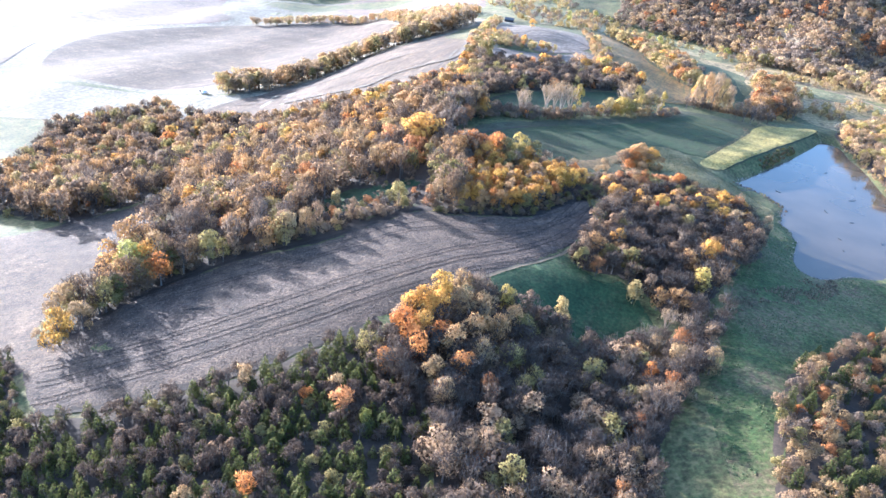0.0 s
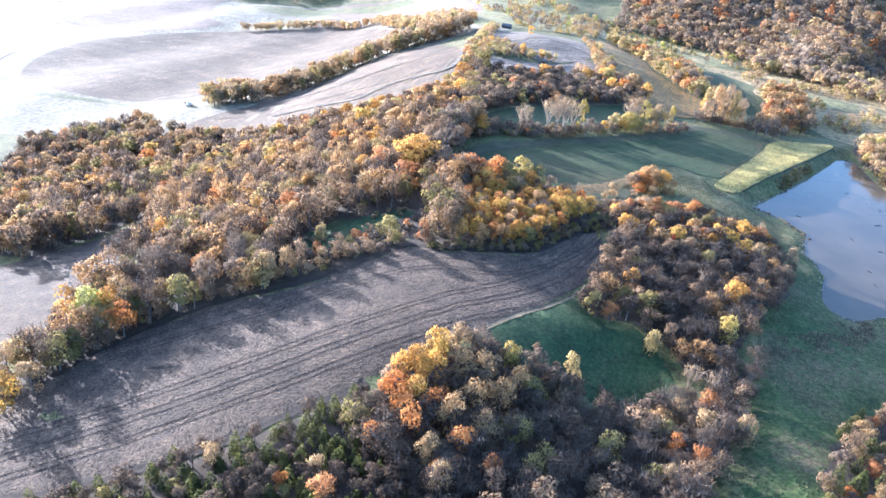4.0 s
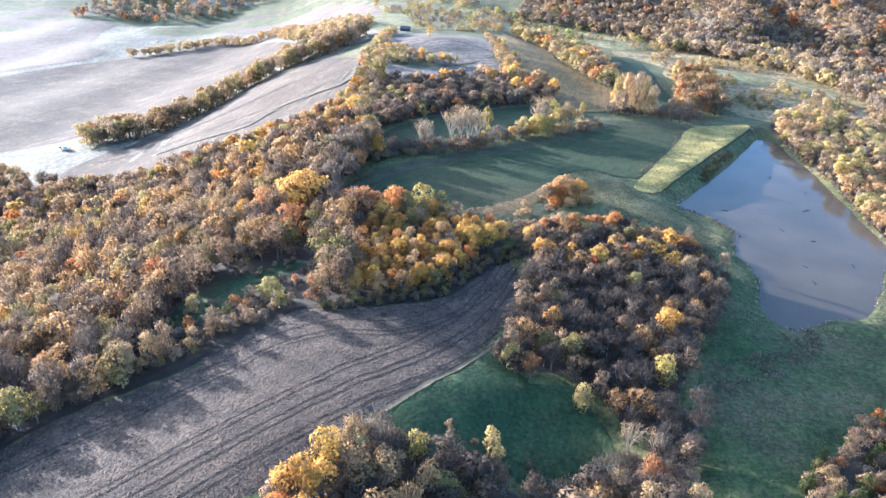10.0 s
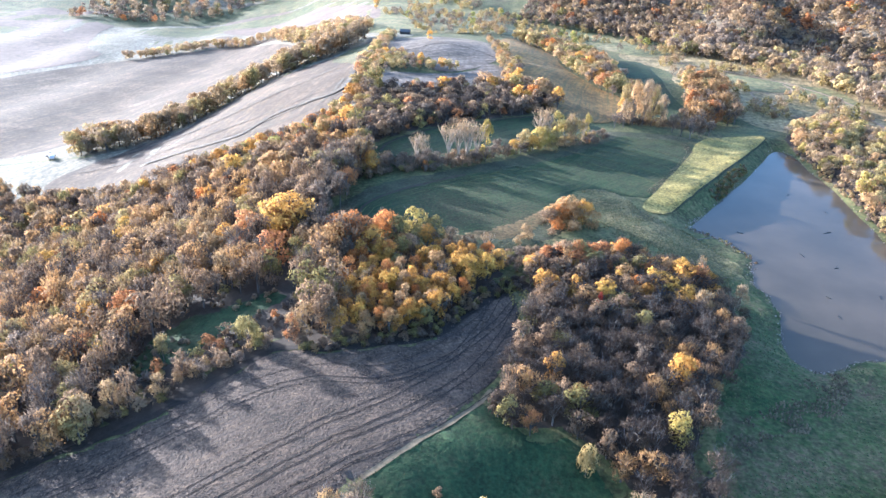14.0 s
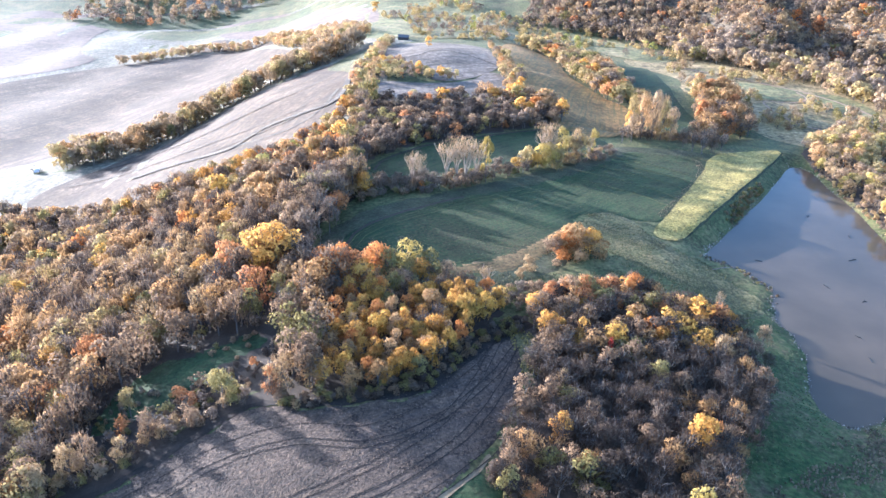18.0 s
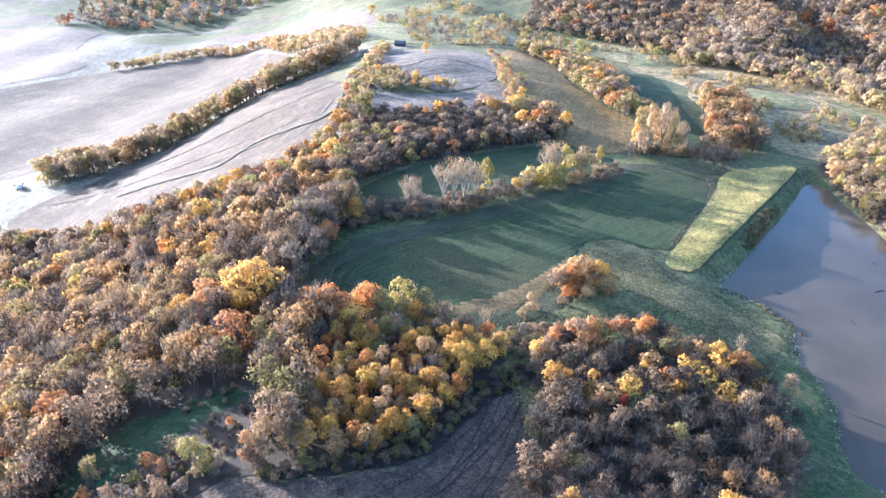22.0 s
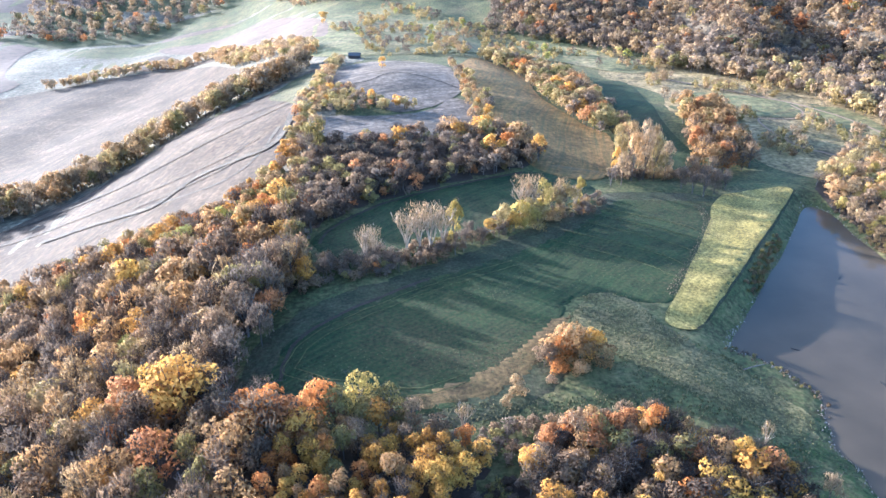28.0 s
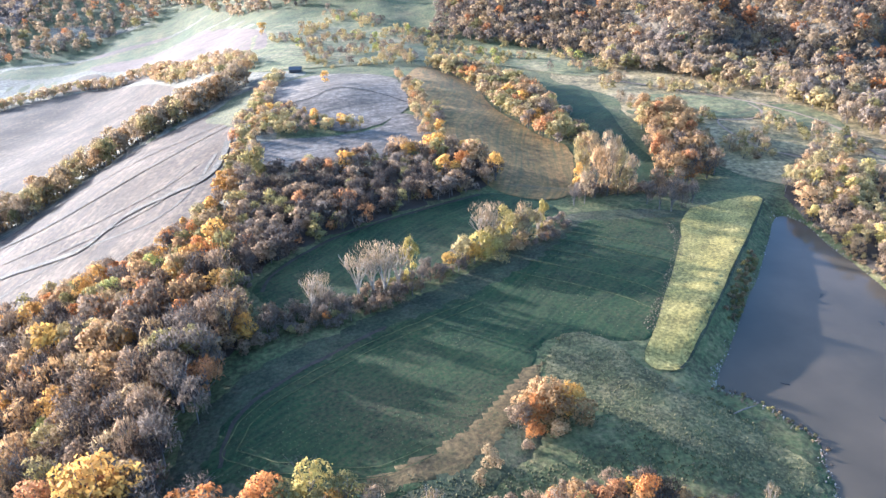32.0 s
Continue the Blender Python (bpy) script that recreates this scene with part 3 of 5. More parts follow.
def skeleton(H, R, limbs, twigs, r=0.22):
    out = [stick((0, 0, -0.6), (0.1, 0, H * 0.35), r, r * 0.75, 5), stick((0.1, 0, H * 0.35), (0.25, 0.1, H * 0.8), r * 0.75, r * 0.2, 4)]
    for i in range(limbs):
        an, z0 = 2.4 * i + rng.uniform(-0.4, 0.4), H * rng.uniform(0.15, 0.6)
        rr = R * rng.uniform(0.5, 0.95)
        mid = np.array((math.cos(an) * rr * 0.5, math.sin(an) * rr * 0.5, z0 + (H - z0) * rng.uniform(0.3, 0.5)))
        top = rng.uniform(0.5, 0.95)
        rr *= 1.3 - 0.7 * top
        end = np.array((math.cos(an + 0.2) * rr, math.sin(an + 0.2) * rr, z0 + (H - z0) * top))
        out.append(stick((0.12, 0, z0), mid, r * 0.45, r * 0.28, 3))
        out.append(stick(mid, end, r * 0.28, r * 0.08, 3))
        for j in range(twigs):
            s = rng.uniform(0.1, 1)
            p = mid + (end - mid) * s
            e = p + np.array((rng.normal() * R * 0.26, rng.normal() * R * 0.26, rng.uniform(0.02, 0.13) * H))
            out.append(stick(p, e, r * 0.14, r * 0.05, 3))
    return merge(out)


def forked(H, R, r):
    """Wood of a leafless tree: a short trunk and steep limbs that fork again and again."""
    out = [stick((0, 0, -0.6), (0, 0, H * 0.2), r * 1.15, r, 5)]

    def fork(at, way, length, thick, level):
        end = at + way * length
        out.append(stick(at, end, thick, thick * 0.62, 4 if level < 2 else 3))
        if level == 4:
            return
        for i in range(3 if level < 3 else 2):
            side = rng.normal(size=3) * (0.36, 0.36, 0.16) + (0, 0, 0.12)
            turned = way + side
            turned /= np.linalg.norm(turned)
            fork(at + way * length * rng.uniform(0.55, 1.0), turned, length * rng.uniform(0.55, 0.85), thick * 0.55, level + 1)

    for i in range(5):
        an = 1.257 * i + rng.uniform(-0.4, 0.4)
        lean = R / H * rng.uniform(0.5, 1.15)
        way = np.array((math.cos(an) * lean, math.sin(an) * lean, 1.0))
        fork(np.array((0, 0, H * rng.uniform(0.1, 0.2))), way / np.linalg.norm(way), H * rng.uniform(0.26, 0.34), r * 0.7, 1)
    return merge(out)


def crown(H, R, n, size, lobes=8, low=0.3, hollow=0.75, slim=None):
    c = [(0, 0, H * 0.74, R * 0.55)]
    for i in range(lobes - 1):
        an, rad = 2.4 * i + rng.uniform(-0.5, 0.5), R * rng.uniform(0.35, 0.68)
        c.append((math.cos(an) * rad, math.sin(an) * rad, H * rng.uniform(low + 0.12, 0.78), R * rng.uniform(0.30, 0.52)))
    c = np.array(c)
    which = rng.choice(len(c), n, p=c[:, 3] ** 2 / (c[:, 3] ** 2).sum())
    d = rng.normal(size=(n, 3))
    d[:, 2] = np.where(rng.random(n) < 0.7, np.abs(d[:, 2]), d[:, 2])
    d /= np.linalg.norm(d, axis=1, keepdims=True)
    pos = c[which, :3] + d * c[which, 3:4] * rng.uniform(hollow, 1.08, (n, 1)) * (1, 1, 0.9)
    way = None if slim is None else d * 0.6 + (0, 0, 1.0) + rng.normal(size=(n, 3)) * 0.4
    facing = d + rng.normal(size=(n, 3)) * 0.45 if slim is None else rng.normal(size=(n, 3))
    facing *= np.where((facing * d).sum(1, keepdims=True) < 0, -1.0, 1.0)
    return cards(pos, facing, size * rng.uniform(0.55, 1.3, n), 0.6 * d + (pos - (0, 0, H * 0.5)) / (R, R, H * 0.5), way, slim or (1.0, 1.0))


def cone_crown(H, R, n, size):
    z = 1 - np.sqrt(rng.random(n))
    an = rng.uniform(0, 2 * math.pi, n)
    rad = R * (1.03 - z) ** 0.8 * rng.uniform(0.75, 1.1, n) * (1 + 0.18 * np.sin(an * 3 + z * 9))
    pos = np.stack([np.cos(an) * rad, np.sin(an) * rad, H * (0.06 + 0.94 * z)], 1)
    nor = np.stack([np.cos(an), np.sin(an), np.full(n, 0.7)], 1)
    return cards(pos, nor + rng.normal(size=(n, 3)) * 0.45, size * rng.uniform(0.6, 1.3, n), nor)


def model(kind, lod):
    """Wood and leaves of one tree, 10 m high; lod 0 is nearest."""
    n = (700, 420, 230, 130, 1050, 640)[lod]
    size = (0.60, 0.79, 1.06, 1.3, 0.50, 0.55)[lod]
    if kind == "full":
        return skeleton(10, 3.6, (5, 3, 0, 0, 8, 5)[lod], (2, 1, 0, 0, 3, 2)[lod]), crown(10, 4.0, n, size, 10, 0.08, 0.72)
    if kind == "half":
        return skeleton(10, 3.9, (7, 5, 2, 0, 10, 7)[lod], (2, 1, 0, 0, 4, 2)[lod]), crown(10, 3.9, int(n * 0.9), size * 0.95, 10, 0.12, 0.5, (1.5, 0.55))
    if kind == "bare" and lod == 4:
        return forked(10, 3.7, 0.27), crown(10, 3.4, 420, 0.5, 12, 0.34, 0.3, (1.3, 0.24))
    if kind == "bare":
        return skeleton(10, 3.7, (11, 10, 6, 3, 13, 12)[lod], (4, 3, 1, 0, 7, 4)[lod], (0.24, 0.26, 0.34, 0.5, 0.27, 0.24)[lod]), crown(10, 3.7, int(n * 1.1), size * 0.9, 12, 0.34, 0.3, (1.2, 0.26))
    if kind == "cedar":
        return skeleton(9, 0.8, 0, 0, 0.15), cone_crown(10, 3.0, int(n * 0.7), size * 0.95)
    return skeleton(6, 2.5, (4, 2, 0, 0, 7, 4)[lod], (2, 0, 0, 0, 3, 2)[lod], 0.09), crown(6.5, 3.9, int(n * 0.9), size * 0.95, 8, 0.0, 0.7)


MODELS = {(kind, lod): [model(kind, lod) for _ in range(4 if lod in (2, 3) else 6)] for kind in ("full", "half", "bare", "cedar", "shrub") for lod in range(6)}

GATHER = {}


def plant(name, kind, hue, x, y, h, lod, wide=1.0, wood="bark"):
    """One tree of a wood, added to the wood's joined leaves and stems."""
    wv, cv = MODELS[kind, lod][rng.integers(len(MODELS[kind, lod]))]
    an, s = rng.uniform(0, 6.283), h / 10
    co, si = math.cos(an) * s * wide, math.sin(an) * s * wide
    m = np.array(((co, -si, 0), (si, co, 0), (0, 0, s)))
    at = np.array((x, y, ground_at(x, y)))
    v, q, mats, soft, n = GATHER.setdefault(name, ([], [], [], [], [0]))
    turn = np.array(((math.cos(an), -math.sin(an), 0), (math.sin(an), math.cos(an), 0), (0, 0, 1)))
    for (pv, pq, pn), mat in ((wv, wood), (cv, hue)):
        v.append((pv @ m.T + at).astype(np.float32))
        q.append(np.where(pq < 0, -1, pq + n[0]).astype(np.int32))
        soft.append((pn @ turn.T).astype(np.float32))
        mats.append(np.full(len(pq), SLOTS.index(mat), np.int32))
        n[0] += len(pv)


SINGLE = {}


def tree(name, kind, hue, x, y, h, label, group="", wide=1.0, wood="bark", lod=4, which=None, category="tree"):
    """A tree that stands as a thing of its own: trunk with limbs, and crown."""
    i = int(rng.integers(len(MODELS[kind, lod]))) if which is None else which
    key = (kind, lod, i)
    if key not in SINGLE:
        (wv, wq, wn_), (cv, cq, cn) = MODELS[kind, lod][i]
        SINGLE[key] = mesh_from("trunk", wv, wq, None, [bark], wn_), mesh_from("crown", cv, cq, None, [bark], cn)
    e = new(name)
    e.empty_display_size = 0.5
    s = h / 10
    e.matrix_basis = pose(x, y, ground_at(x, y), 0, 0, rng.uniform(0, 360)) @ Matrix.Diagonal((s * wide, s * wide, s, 1))
    for piece_name, me, mat in (("trunk", SINGLE[key][0], wood), ("crown", SINGLE[key][1], hue)):
        ob = part(piece_name, me, e)
        ob.material_slots[0].link = "OBJECT"
        ob.material_slots[0].material = LEAF[mat]
    return tagged(e, label, category, group)


def scatter(outline, spacing, clear=(), margin=0.0):
    """Uneven places inside an outline, about the spacing apart."""
    xs, ys = [p[0] for p in outline], [p[1] for p in outline]
    gx, gy = np.meshgrid(np.arange(min(xs), max(xs), spacing), np.arange(min(ys), max(ys), spacing))
    x = gx.ravel() + rng.uniform(-0.48, 0.48, gx.size) * spacing
    y = gy.ravel() + rng.uniform(-0.48, 0.48, gx.size) * spacing
    keep = inside(x, y, outline)
    for c in clear:
        keep &= ~inside(x, y, c)
        if margin:
            keep &= distance_to(x, y, c) > margin
    order = np.argsort(y[keep])
    return np.stack([x[keep], y[keep]], 1)[order]


def wood(name, outline, spacing, mix, tall, lod, label, clear=(), margin=2.0, gaps=-1.0, far=None, wide=1.0, wood_of="bark"):
    """A wood: mix gives shares of (kind, hue)."""
    kinds, share = list(mix), np.array(list(mix.values()), float)
    share /= share.sum()
    for x, y in scatter(outline, spacing, clear, margin):
        if noise.noise((x * 0.035, y * 0.035, 7.0)) < gaps:
            continue
        patch = noise.noise((x * 0.02, y * 0.02, 3.0)) * 0.5 + 0.5
        w = share * np.exp(0.8 * np.sin(np.arange(len(kinds)) * 2.1 + patch * 9))
        kind, hue = kinds[rng.choice(len(kinds), p=w / w.sum())]
        h = tall * rng.uniform(0.72, 1.2) * (0.85 if kind in ("cedar", "shrub") else 1)
        plant(name, kind, hue, x, y, h, lod if far is None or (y < far and x > -165) else 1, wide * rng.uniform(0.85, 1.2), wood_of)
    v, q, mats, soft, _ = GATHER.pop(name)
    ob = new(name, mesh_from(name, np.concatenate(v), np.concatenate(q), np.concatenate(mats), [LEAF[s] for s in SLOTS], np.concatenate(soft)))
    return tagged(ob, label, "woods", kind="stuff")


# browns and a dark share stand for shade in the main woods' interior
DULL = {("half", "brown"): 4, ("half", "mauve"): 1.6, ("half", "dark"): 4.5, ("full", "tan"): 1.6, ("full", "amber"): 2.4, ("half", "amber"): 1.5, ("full", "olive"): 1.8, ("bare", "mauve"): 2, ("bare", "dark"): 1.2, ("full", "russet"): 0.9, ("half", "tan"): 2, ("full", "gold"): 0.4, ("half", "olive"): 1.5, ("full", "straw"): 0.5, ("full", "yellow"): 0.2, ("full", "orange"): 0.35, ("full", "brown"): 3.5}
GOLDEN = {("full", "gold"): 5, ("full", "yellow"): 3.5, ("full", "orange"): 2, ("full", "amber"): 2, ("half", "gold"): 1.5, ("half", "tan"): 0.7, ("full", "olive"): 0.3, ("half", "russet"): 0.5, ("bare", "mauve"): 0.5}
# EAST, SOUTH and SCRUB lean on the dark tone in place of shade
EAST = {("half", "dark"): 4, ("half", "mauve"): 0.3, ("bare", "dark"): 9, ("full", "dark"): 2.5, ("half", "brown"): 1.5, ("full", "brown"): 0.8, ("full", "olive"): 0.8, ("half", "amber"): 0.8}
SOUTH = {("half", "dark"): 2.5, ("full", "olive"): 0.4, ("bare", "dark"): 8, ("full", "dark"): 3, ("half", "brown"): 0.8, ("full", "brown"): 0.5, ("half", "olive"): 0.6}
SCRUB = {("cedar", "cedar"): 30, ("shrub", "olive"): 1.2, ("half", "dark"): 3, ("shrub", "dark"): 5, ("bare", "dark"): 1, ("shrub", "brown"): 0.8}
BRUSH = {("shrub", "olive"): 3, ("shrub", "brown"): 2.5, ("half", "brown"): 1.5, ("half", "tan"): 2, ("shrub", "tan"): 1.5, ("shrub", "mauve"): 2, ("shrub", "russet"): 1.6, ("shrub", "orange"): 1, ("cedar", "cedar"): 3.5, ("shrub", "straw"): 0.6}
LINE = {("full", "amber"): 2.5, ("full", "tan"): 1, ("full", "gold"): 0.5, ("half", "tan"): 2.5, ("full", "olive"): 2, ("half", "russet"): 0.4, ("half", "brown"): 1, ("half", "mauve"): 1.5, ("full", "straw"): 2}
# tree hues picked pale so the western rows look veiled by haze
WEST_HAZE = {("full", "straw"): 3, ("full", "pale"): 2.5, ("half", "pale"): 2, ("full", "tan"): 2.5, ("full", "amber"): 1.5, ("half", "straw"): 1.5, ("full", "olive"): 0.5}
UNDER = {("shrub", "brown"): 3, ("shrub", "mauve"): 3, ("shrub", "olive"): 1.2, ("shrub", "russet"): 0.8}
# light tan, mauve and pale shares imitate haze over the far woods
HILLSIDE_HAZE = {("full", "orange"): 0.2, ("full", "russet"): 0.6, ("full", "mauve"): 4, ("full", "brown"): 1.5, ("full", "olive"): 0.5, ("full", "tan"): 2.5, ("half", "mauve"): 2, ("full", "pale"): 2, ("half", "pale"): 1.5}

MAIN = [(-19, 270), (2, 267), (0, 299), (5, 321), (-8, 337), (-16, 350), (-8, 377), (5, 400), (4, 430), (9, 440), (34, 461), (68, 478), (101, 491), (112, 500), (104, 530), (92, 545), (80, 534), (40, 535), (10, 526), (0, 545), (-4, 585), (-8, 560), (-14, 505), (-40, 480), (-84, 488), (-120, 476), (-164, 488), (-250, 540), (-300, 480), (-235, 300), (-172, 278), (-158, 310), (-149, 342), (-129, 293), (-125, 226), (-131, 194), (-122, 182), (-109, 207), (-93, 222), (-75, 234), (-55, 242), (-38, 253)]
GOLD_BLOCK = [(-2, 267), (15, 267), (28, 271), (38, 284), (48, 296), (56, 306), (46, 313), (36, 316), (26, 322), (8, 322), (0, 317), (0, 299)]
EAST_BLOCK = [(62, 300), (60, 283), (54, 262), (44, 245), (42, 233), (49, 228), (60, 230), (68, 222), (73, 210), (84, 206), (94, 225), (102, 237), (110, 248), (122, 262), (128, 280), (124, 297), (112, 306), (96, 316), (76, 314)]
SOUTH_BLOCK = [(-16, 189), (-23, 172), (0, 149), (5, 103), (46, 103), (62, 150), (80, 184), (96, 214), (90, 214), (83, 205), (70, 200), (66, 196), (54, 191), (40, 194), (28, 197), (14, 208), (-2, 199)]
CEDARS = [(-143, 176), (-132, 174), (-113, 146), (-91, 148), (-72, 155), (-54, 164), (-36, 176), (-20, 187), (-16, 177), (0, 149), (5, 103), (-56, 100), (-108, 104), (-128, 130)]
SOUTH_EAST = [(76, 100), (85, 140), (94, 164), (103, 181), (119, 197), (150, 218), (185, 244), (205, 258), (196, 230), (150, 184), (122, 136), (112, 104)]
EAST_BANK = [(248, 486), (231, 464), (229, 440), (228, 418), (226, 388), (221, 350), (214, 310), (199, 290), (215, 270), (250, 330), (275, 400), (285, 460), (285, 520)]
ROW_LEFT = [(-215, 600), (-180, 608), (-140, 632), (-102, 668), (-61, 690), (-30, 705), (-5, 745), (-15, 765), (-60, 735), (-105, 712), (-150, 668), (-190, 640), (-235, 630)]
ROW_FAR = [(-330, 1020), (-290, 1030), (-225, 1072), (-145, 1022), (-90, 900), (-20, 790), (0, 800), (-60, 915), (-140, 1050), (-220, 1092), (-300, 1060)]
EAST_ROW = [(118, 740), (140, 690), (140, 620), (150, 570), (160, 545), (178, 540), (178, 620), (175, 690), (150, 760)]
EAST_GROVE = [(188, 496), (200, 488), (215, 490), (224, 513), (237, 587), (218, 590), (205, 540)]
KNOLL_ROW = [(86, 565), (98, 560), (104, 600), (100, 650), (96, 690), (88, 715), (90, 650), (88, 605)]
KNOLL_MID = [(2, 590), (10, 580), (38, 582), (60, 588), (40, 596), (22, 625), (10, 635), (4, 612)]
RIDGE_EDGE = [(-12, 590), (0, 560), (4, 600), (8, 640), (8, 700), (18, 725), (5, 735), (0, 690), (-6, 640)]
HILL = [(150, 900), (212, 822), (268, 760), (310, 722), (350, 640), (368, 565), (352, 500), (330, 420), (380, 400), (480, 520), (640, 860), (680, 1130), (460, 1200), (200, 1080)]
FAR_WEST = [(-500, 1300), (-300, 1270), (-150, 1370), (-20, 1080), (120, 1050), (200, 1200), (200, 1500), (-500, 1700)]
BOTTOMS = [(40, 745), (110, 745), (150, 780), (250, 700), (300, 745), (220, 830), (160, 890), (60, 1040), (0, 900)]
RIGHT_BRUSH = [(225, 560), (240, 500), (262, 490), (285, 450), (300, 420), (330, 400), (352, 480), (366, 560), (330, 620), (270, 690), (235, 700), (222, 640)]
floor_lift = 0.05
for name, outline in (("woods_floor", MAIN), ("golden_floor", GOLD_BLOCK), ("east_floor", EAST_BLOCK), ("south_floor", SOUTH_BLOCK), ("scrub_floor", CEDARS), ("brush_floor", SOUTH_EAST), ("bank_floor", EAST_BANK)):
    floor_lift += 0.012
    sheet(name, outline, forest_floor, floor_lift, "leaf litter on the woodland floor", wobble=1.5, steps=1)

sheet("hill_floor", [(300 + (x - 300) * 0.97 + 14, y + 10) for x, y in HILL], leaf_litter, 1.2, "brown leaf litter under the hill woods", 4, steps=1)

# ---- trees that can be told apart ----
WORDS = {"yellow": "bright yellow", "gold": "golden-orange", "orange": "orange", "russet": "russet-red", "brown": "brown", "olive": "olive-green", "tan": "pale tan", "lime": "yellow-green", "red": "scarlet", "cedar": "dark green", "mauve": "grey-brown", "straw": "straw-coloured", "dark": "dark grey", "pale": "pale grey-tan", "amber": "warm amber", "citron": "lemon-yellow"}
SHAPE = {"full": "full-crowned tree", "half": "half-bare tree", "bare": "pale bare tree", "cedar": "conical cedar", "shrub": "spreading shrub"}
BY_SHAPE = {"full": "broadleaf_tree", "half": "thinning_tree", "bare": "bare_tree", "cedar": "cedar_tree", "shrub": "shrub"}


def stand(rows, where, group, lod=4, wood_of="bark"):
    """Trees one by one: kind, hue, x, y, height, width."""
    for kind, hue, x, y, h, wide in rows:
        tree(BY_SHAPE[kind], kind, hue, x, y, h, (WORDS[hue] + " " if kind != "bare" else "") + (SHAPE[kind] if hue != "mauve" else SHAPE[kind].replace("pale", "grey")) + " " + where, group, wide, "pale_bark" if kind == "bare" and hue != "mauve" else wood_of, lod, category="shrub" if kind == "shrub" else "tree")


stand([("full", "gold", -22, 335, 23, 1.05), ("full", "yellow", -28, 337, 20, 0.9), ("full", "tan", -18, 338, 17, 0.8), ("full", "orange", 1, 320, 17, 0.95), ("full", "orange", -5, 324, 16, 0.95), ("full", "russet", 6, 319, 16, 0.9), ("full", "orange", 13, 324, 16, 0.9),
       ("full", "citron", 23, 326, 16, 0.85), ("full", "olive", 17, 322, 14, 0.9), ("full", "olive", 31, 323, 14, 0.9), ("full", "gold", 28, 320, 12, 0.9), ("full", "brown", 36, 320, 11, 0.9), ("full", "olive", 26, 321, 11, 0.9), ("full", "gold", 9, 318, 13, 0.9), ("half", "tan", -12, 328, 15, 0.9), ("full", "russet", -39, 341, 17, 0.9), ("full", "gold", -47, 338, 15, 0.9), ("full", "tan", -52, 332, 15, 0.9), ("full", "orange", -40, 327, 12, 0.8)], "at the edge of the hay field", "trees along the hay field's edge")
stand([("full", "tan", -146, 431, 15, 1.3), ("full", "russet", -138, 425, 13, 1.2), ("full", "gold", -131, 439, 15, 1.2), ("full", "orange", -72, 276, 8, 0.8), ("full", "gold", -118, 282, 15, 1.0), ("full", "tan", -114, 277, 13, 0.9), ("full", "gold", -100, 276, 9, 0.9)], "rising from the main woods", "bright trees in the main woods")
# stand added to throw long shadows over the crop field
stand([("full", "tan", -63, 240, 14.3, 0.63), ("half", "brown", -54, 248, 15, 0.68), ("shrub", "dark", -44, 251, 8.5, 0.81), ("shrub", "brown", -31, 259, 9.1, 0.72), ("full", "olive", -25, 266, 13.7, 0.63), ("shrub", "dark", -12, 268, 9.1, 0.72), ("full", "brown", -3, 269, 15.6, 0.63)], "added to the crop field's hedge for its shadow", "hedge trees by the crop field")
# edge trees made taller, with extra ones added, to shade the hay field
stand([("half", "mauve", -13, 351, 20, 0.75), ("half", "brown", -17, 361, 21, 0.75), ("bare", "mauve", -11, 371, 19, 0.8), ("half", "mauve", -5, 384, 20, 0.75), ("half", "tan", 1, 397, 18, 0.75), ("half", "mauve", -9, 393, 21, 0.75), ("bare", "mauve", -1, 406, 19, 0.75), ("half", "olive", 1, 418, 17, 0.75), ("half", "brown", -24, 380, 21, 0.8), ("half", "mauve", -13, 384, 21, 0.8), ("half", "mauve", -6, 364, 17, 0.65), ("half", "brown", -20, 352, 19, 0.7), ("full", "brown", -14, 376, 19, 0.7), ("full", "olive", -8, 387, 18, 0.7), ("full", "brown", -3, 399, 18, 0.7)], "at the edge of the main woods", "tall trees above the hay field")
stand([("full", "yellow", -69, 420, 15, 1), ("full", "olive", -52, 449, 14, 0.9), ("full", "lime", -45, 449, 14, 0.9), ("full", "straw", -45, 418, 15, 1), ("full", "gold", -49, 389, 13, 0.9), ("full", "tan", -22, 369, 16, 1), ("half", "straw", -18, 390, 15, 1.1), ("half", "russet", -4, 375, 14, 1.1), ("bare", "mauve", -17, 404, 15, 1), ("full", "lime", -50, 379, 10, 0.9), ("full", "gold", 6, 396, 12, 0.8), ("full", "gold", -62, 467, 13, 0.9), ("full", "orange", -32, 422, 14, 1), ("full", "lime", -32, 454, 14, 1), ("full", "gold", -20, 441, 15, 1), ("full", "gold", -5, 424, 14, 0.9), ("full", "yellow", -82, 446, 12, 0.9), ("half", "tan", -24, 354, 15, 1), ("bare", "mauve", -39, 351, 15, 1), ("full", "gold", -56, 365, 13, 1), ("half", "tan", -38, 367, 14, 1.1), ("full", "orange", -111, 322, 15, 1), ("full", "olive", -125, 370, 14, 1), ("full", "tan", -70, 286, 14, 1.1), ("full", "gold", -70, 271, 11, 0.8), ("full", "tan", -78, 266, 12, 0.9), ("full", "lime", -100, 268, 14, 1), ("half", "russet", -77, 274, 14, 1), ("full", "olive", -71, 250, 12, 1), ("bare", "mauve", -93, 273, 14, 1), ("full", "straw", -108, 295, 15, 1), ("half", "tan", -65, 354, 15, 1.1), ("full", "olive", -55, 302, 13, 1), ("full", "gold", -69, 329, 13, 0.9), ("half", "tan", -44, 333, 14, 1)], "rising from the main woods", "bright trees in the main woods")
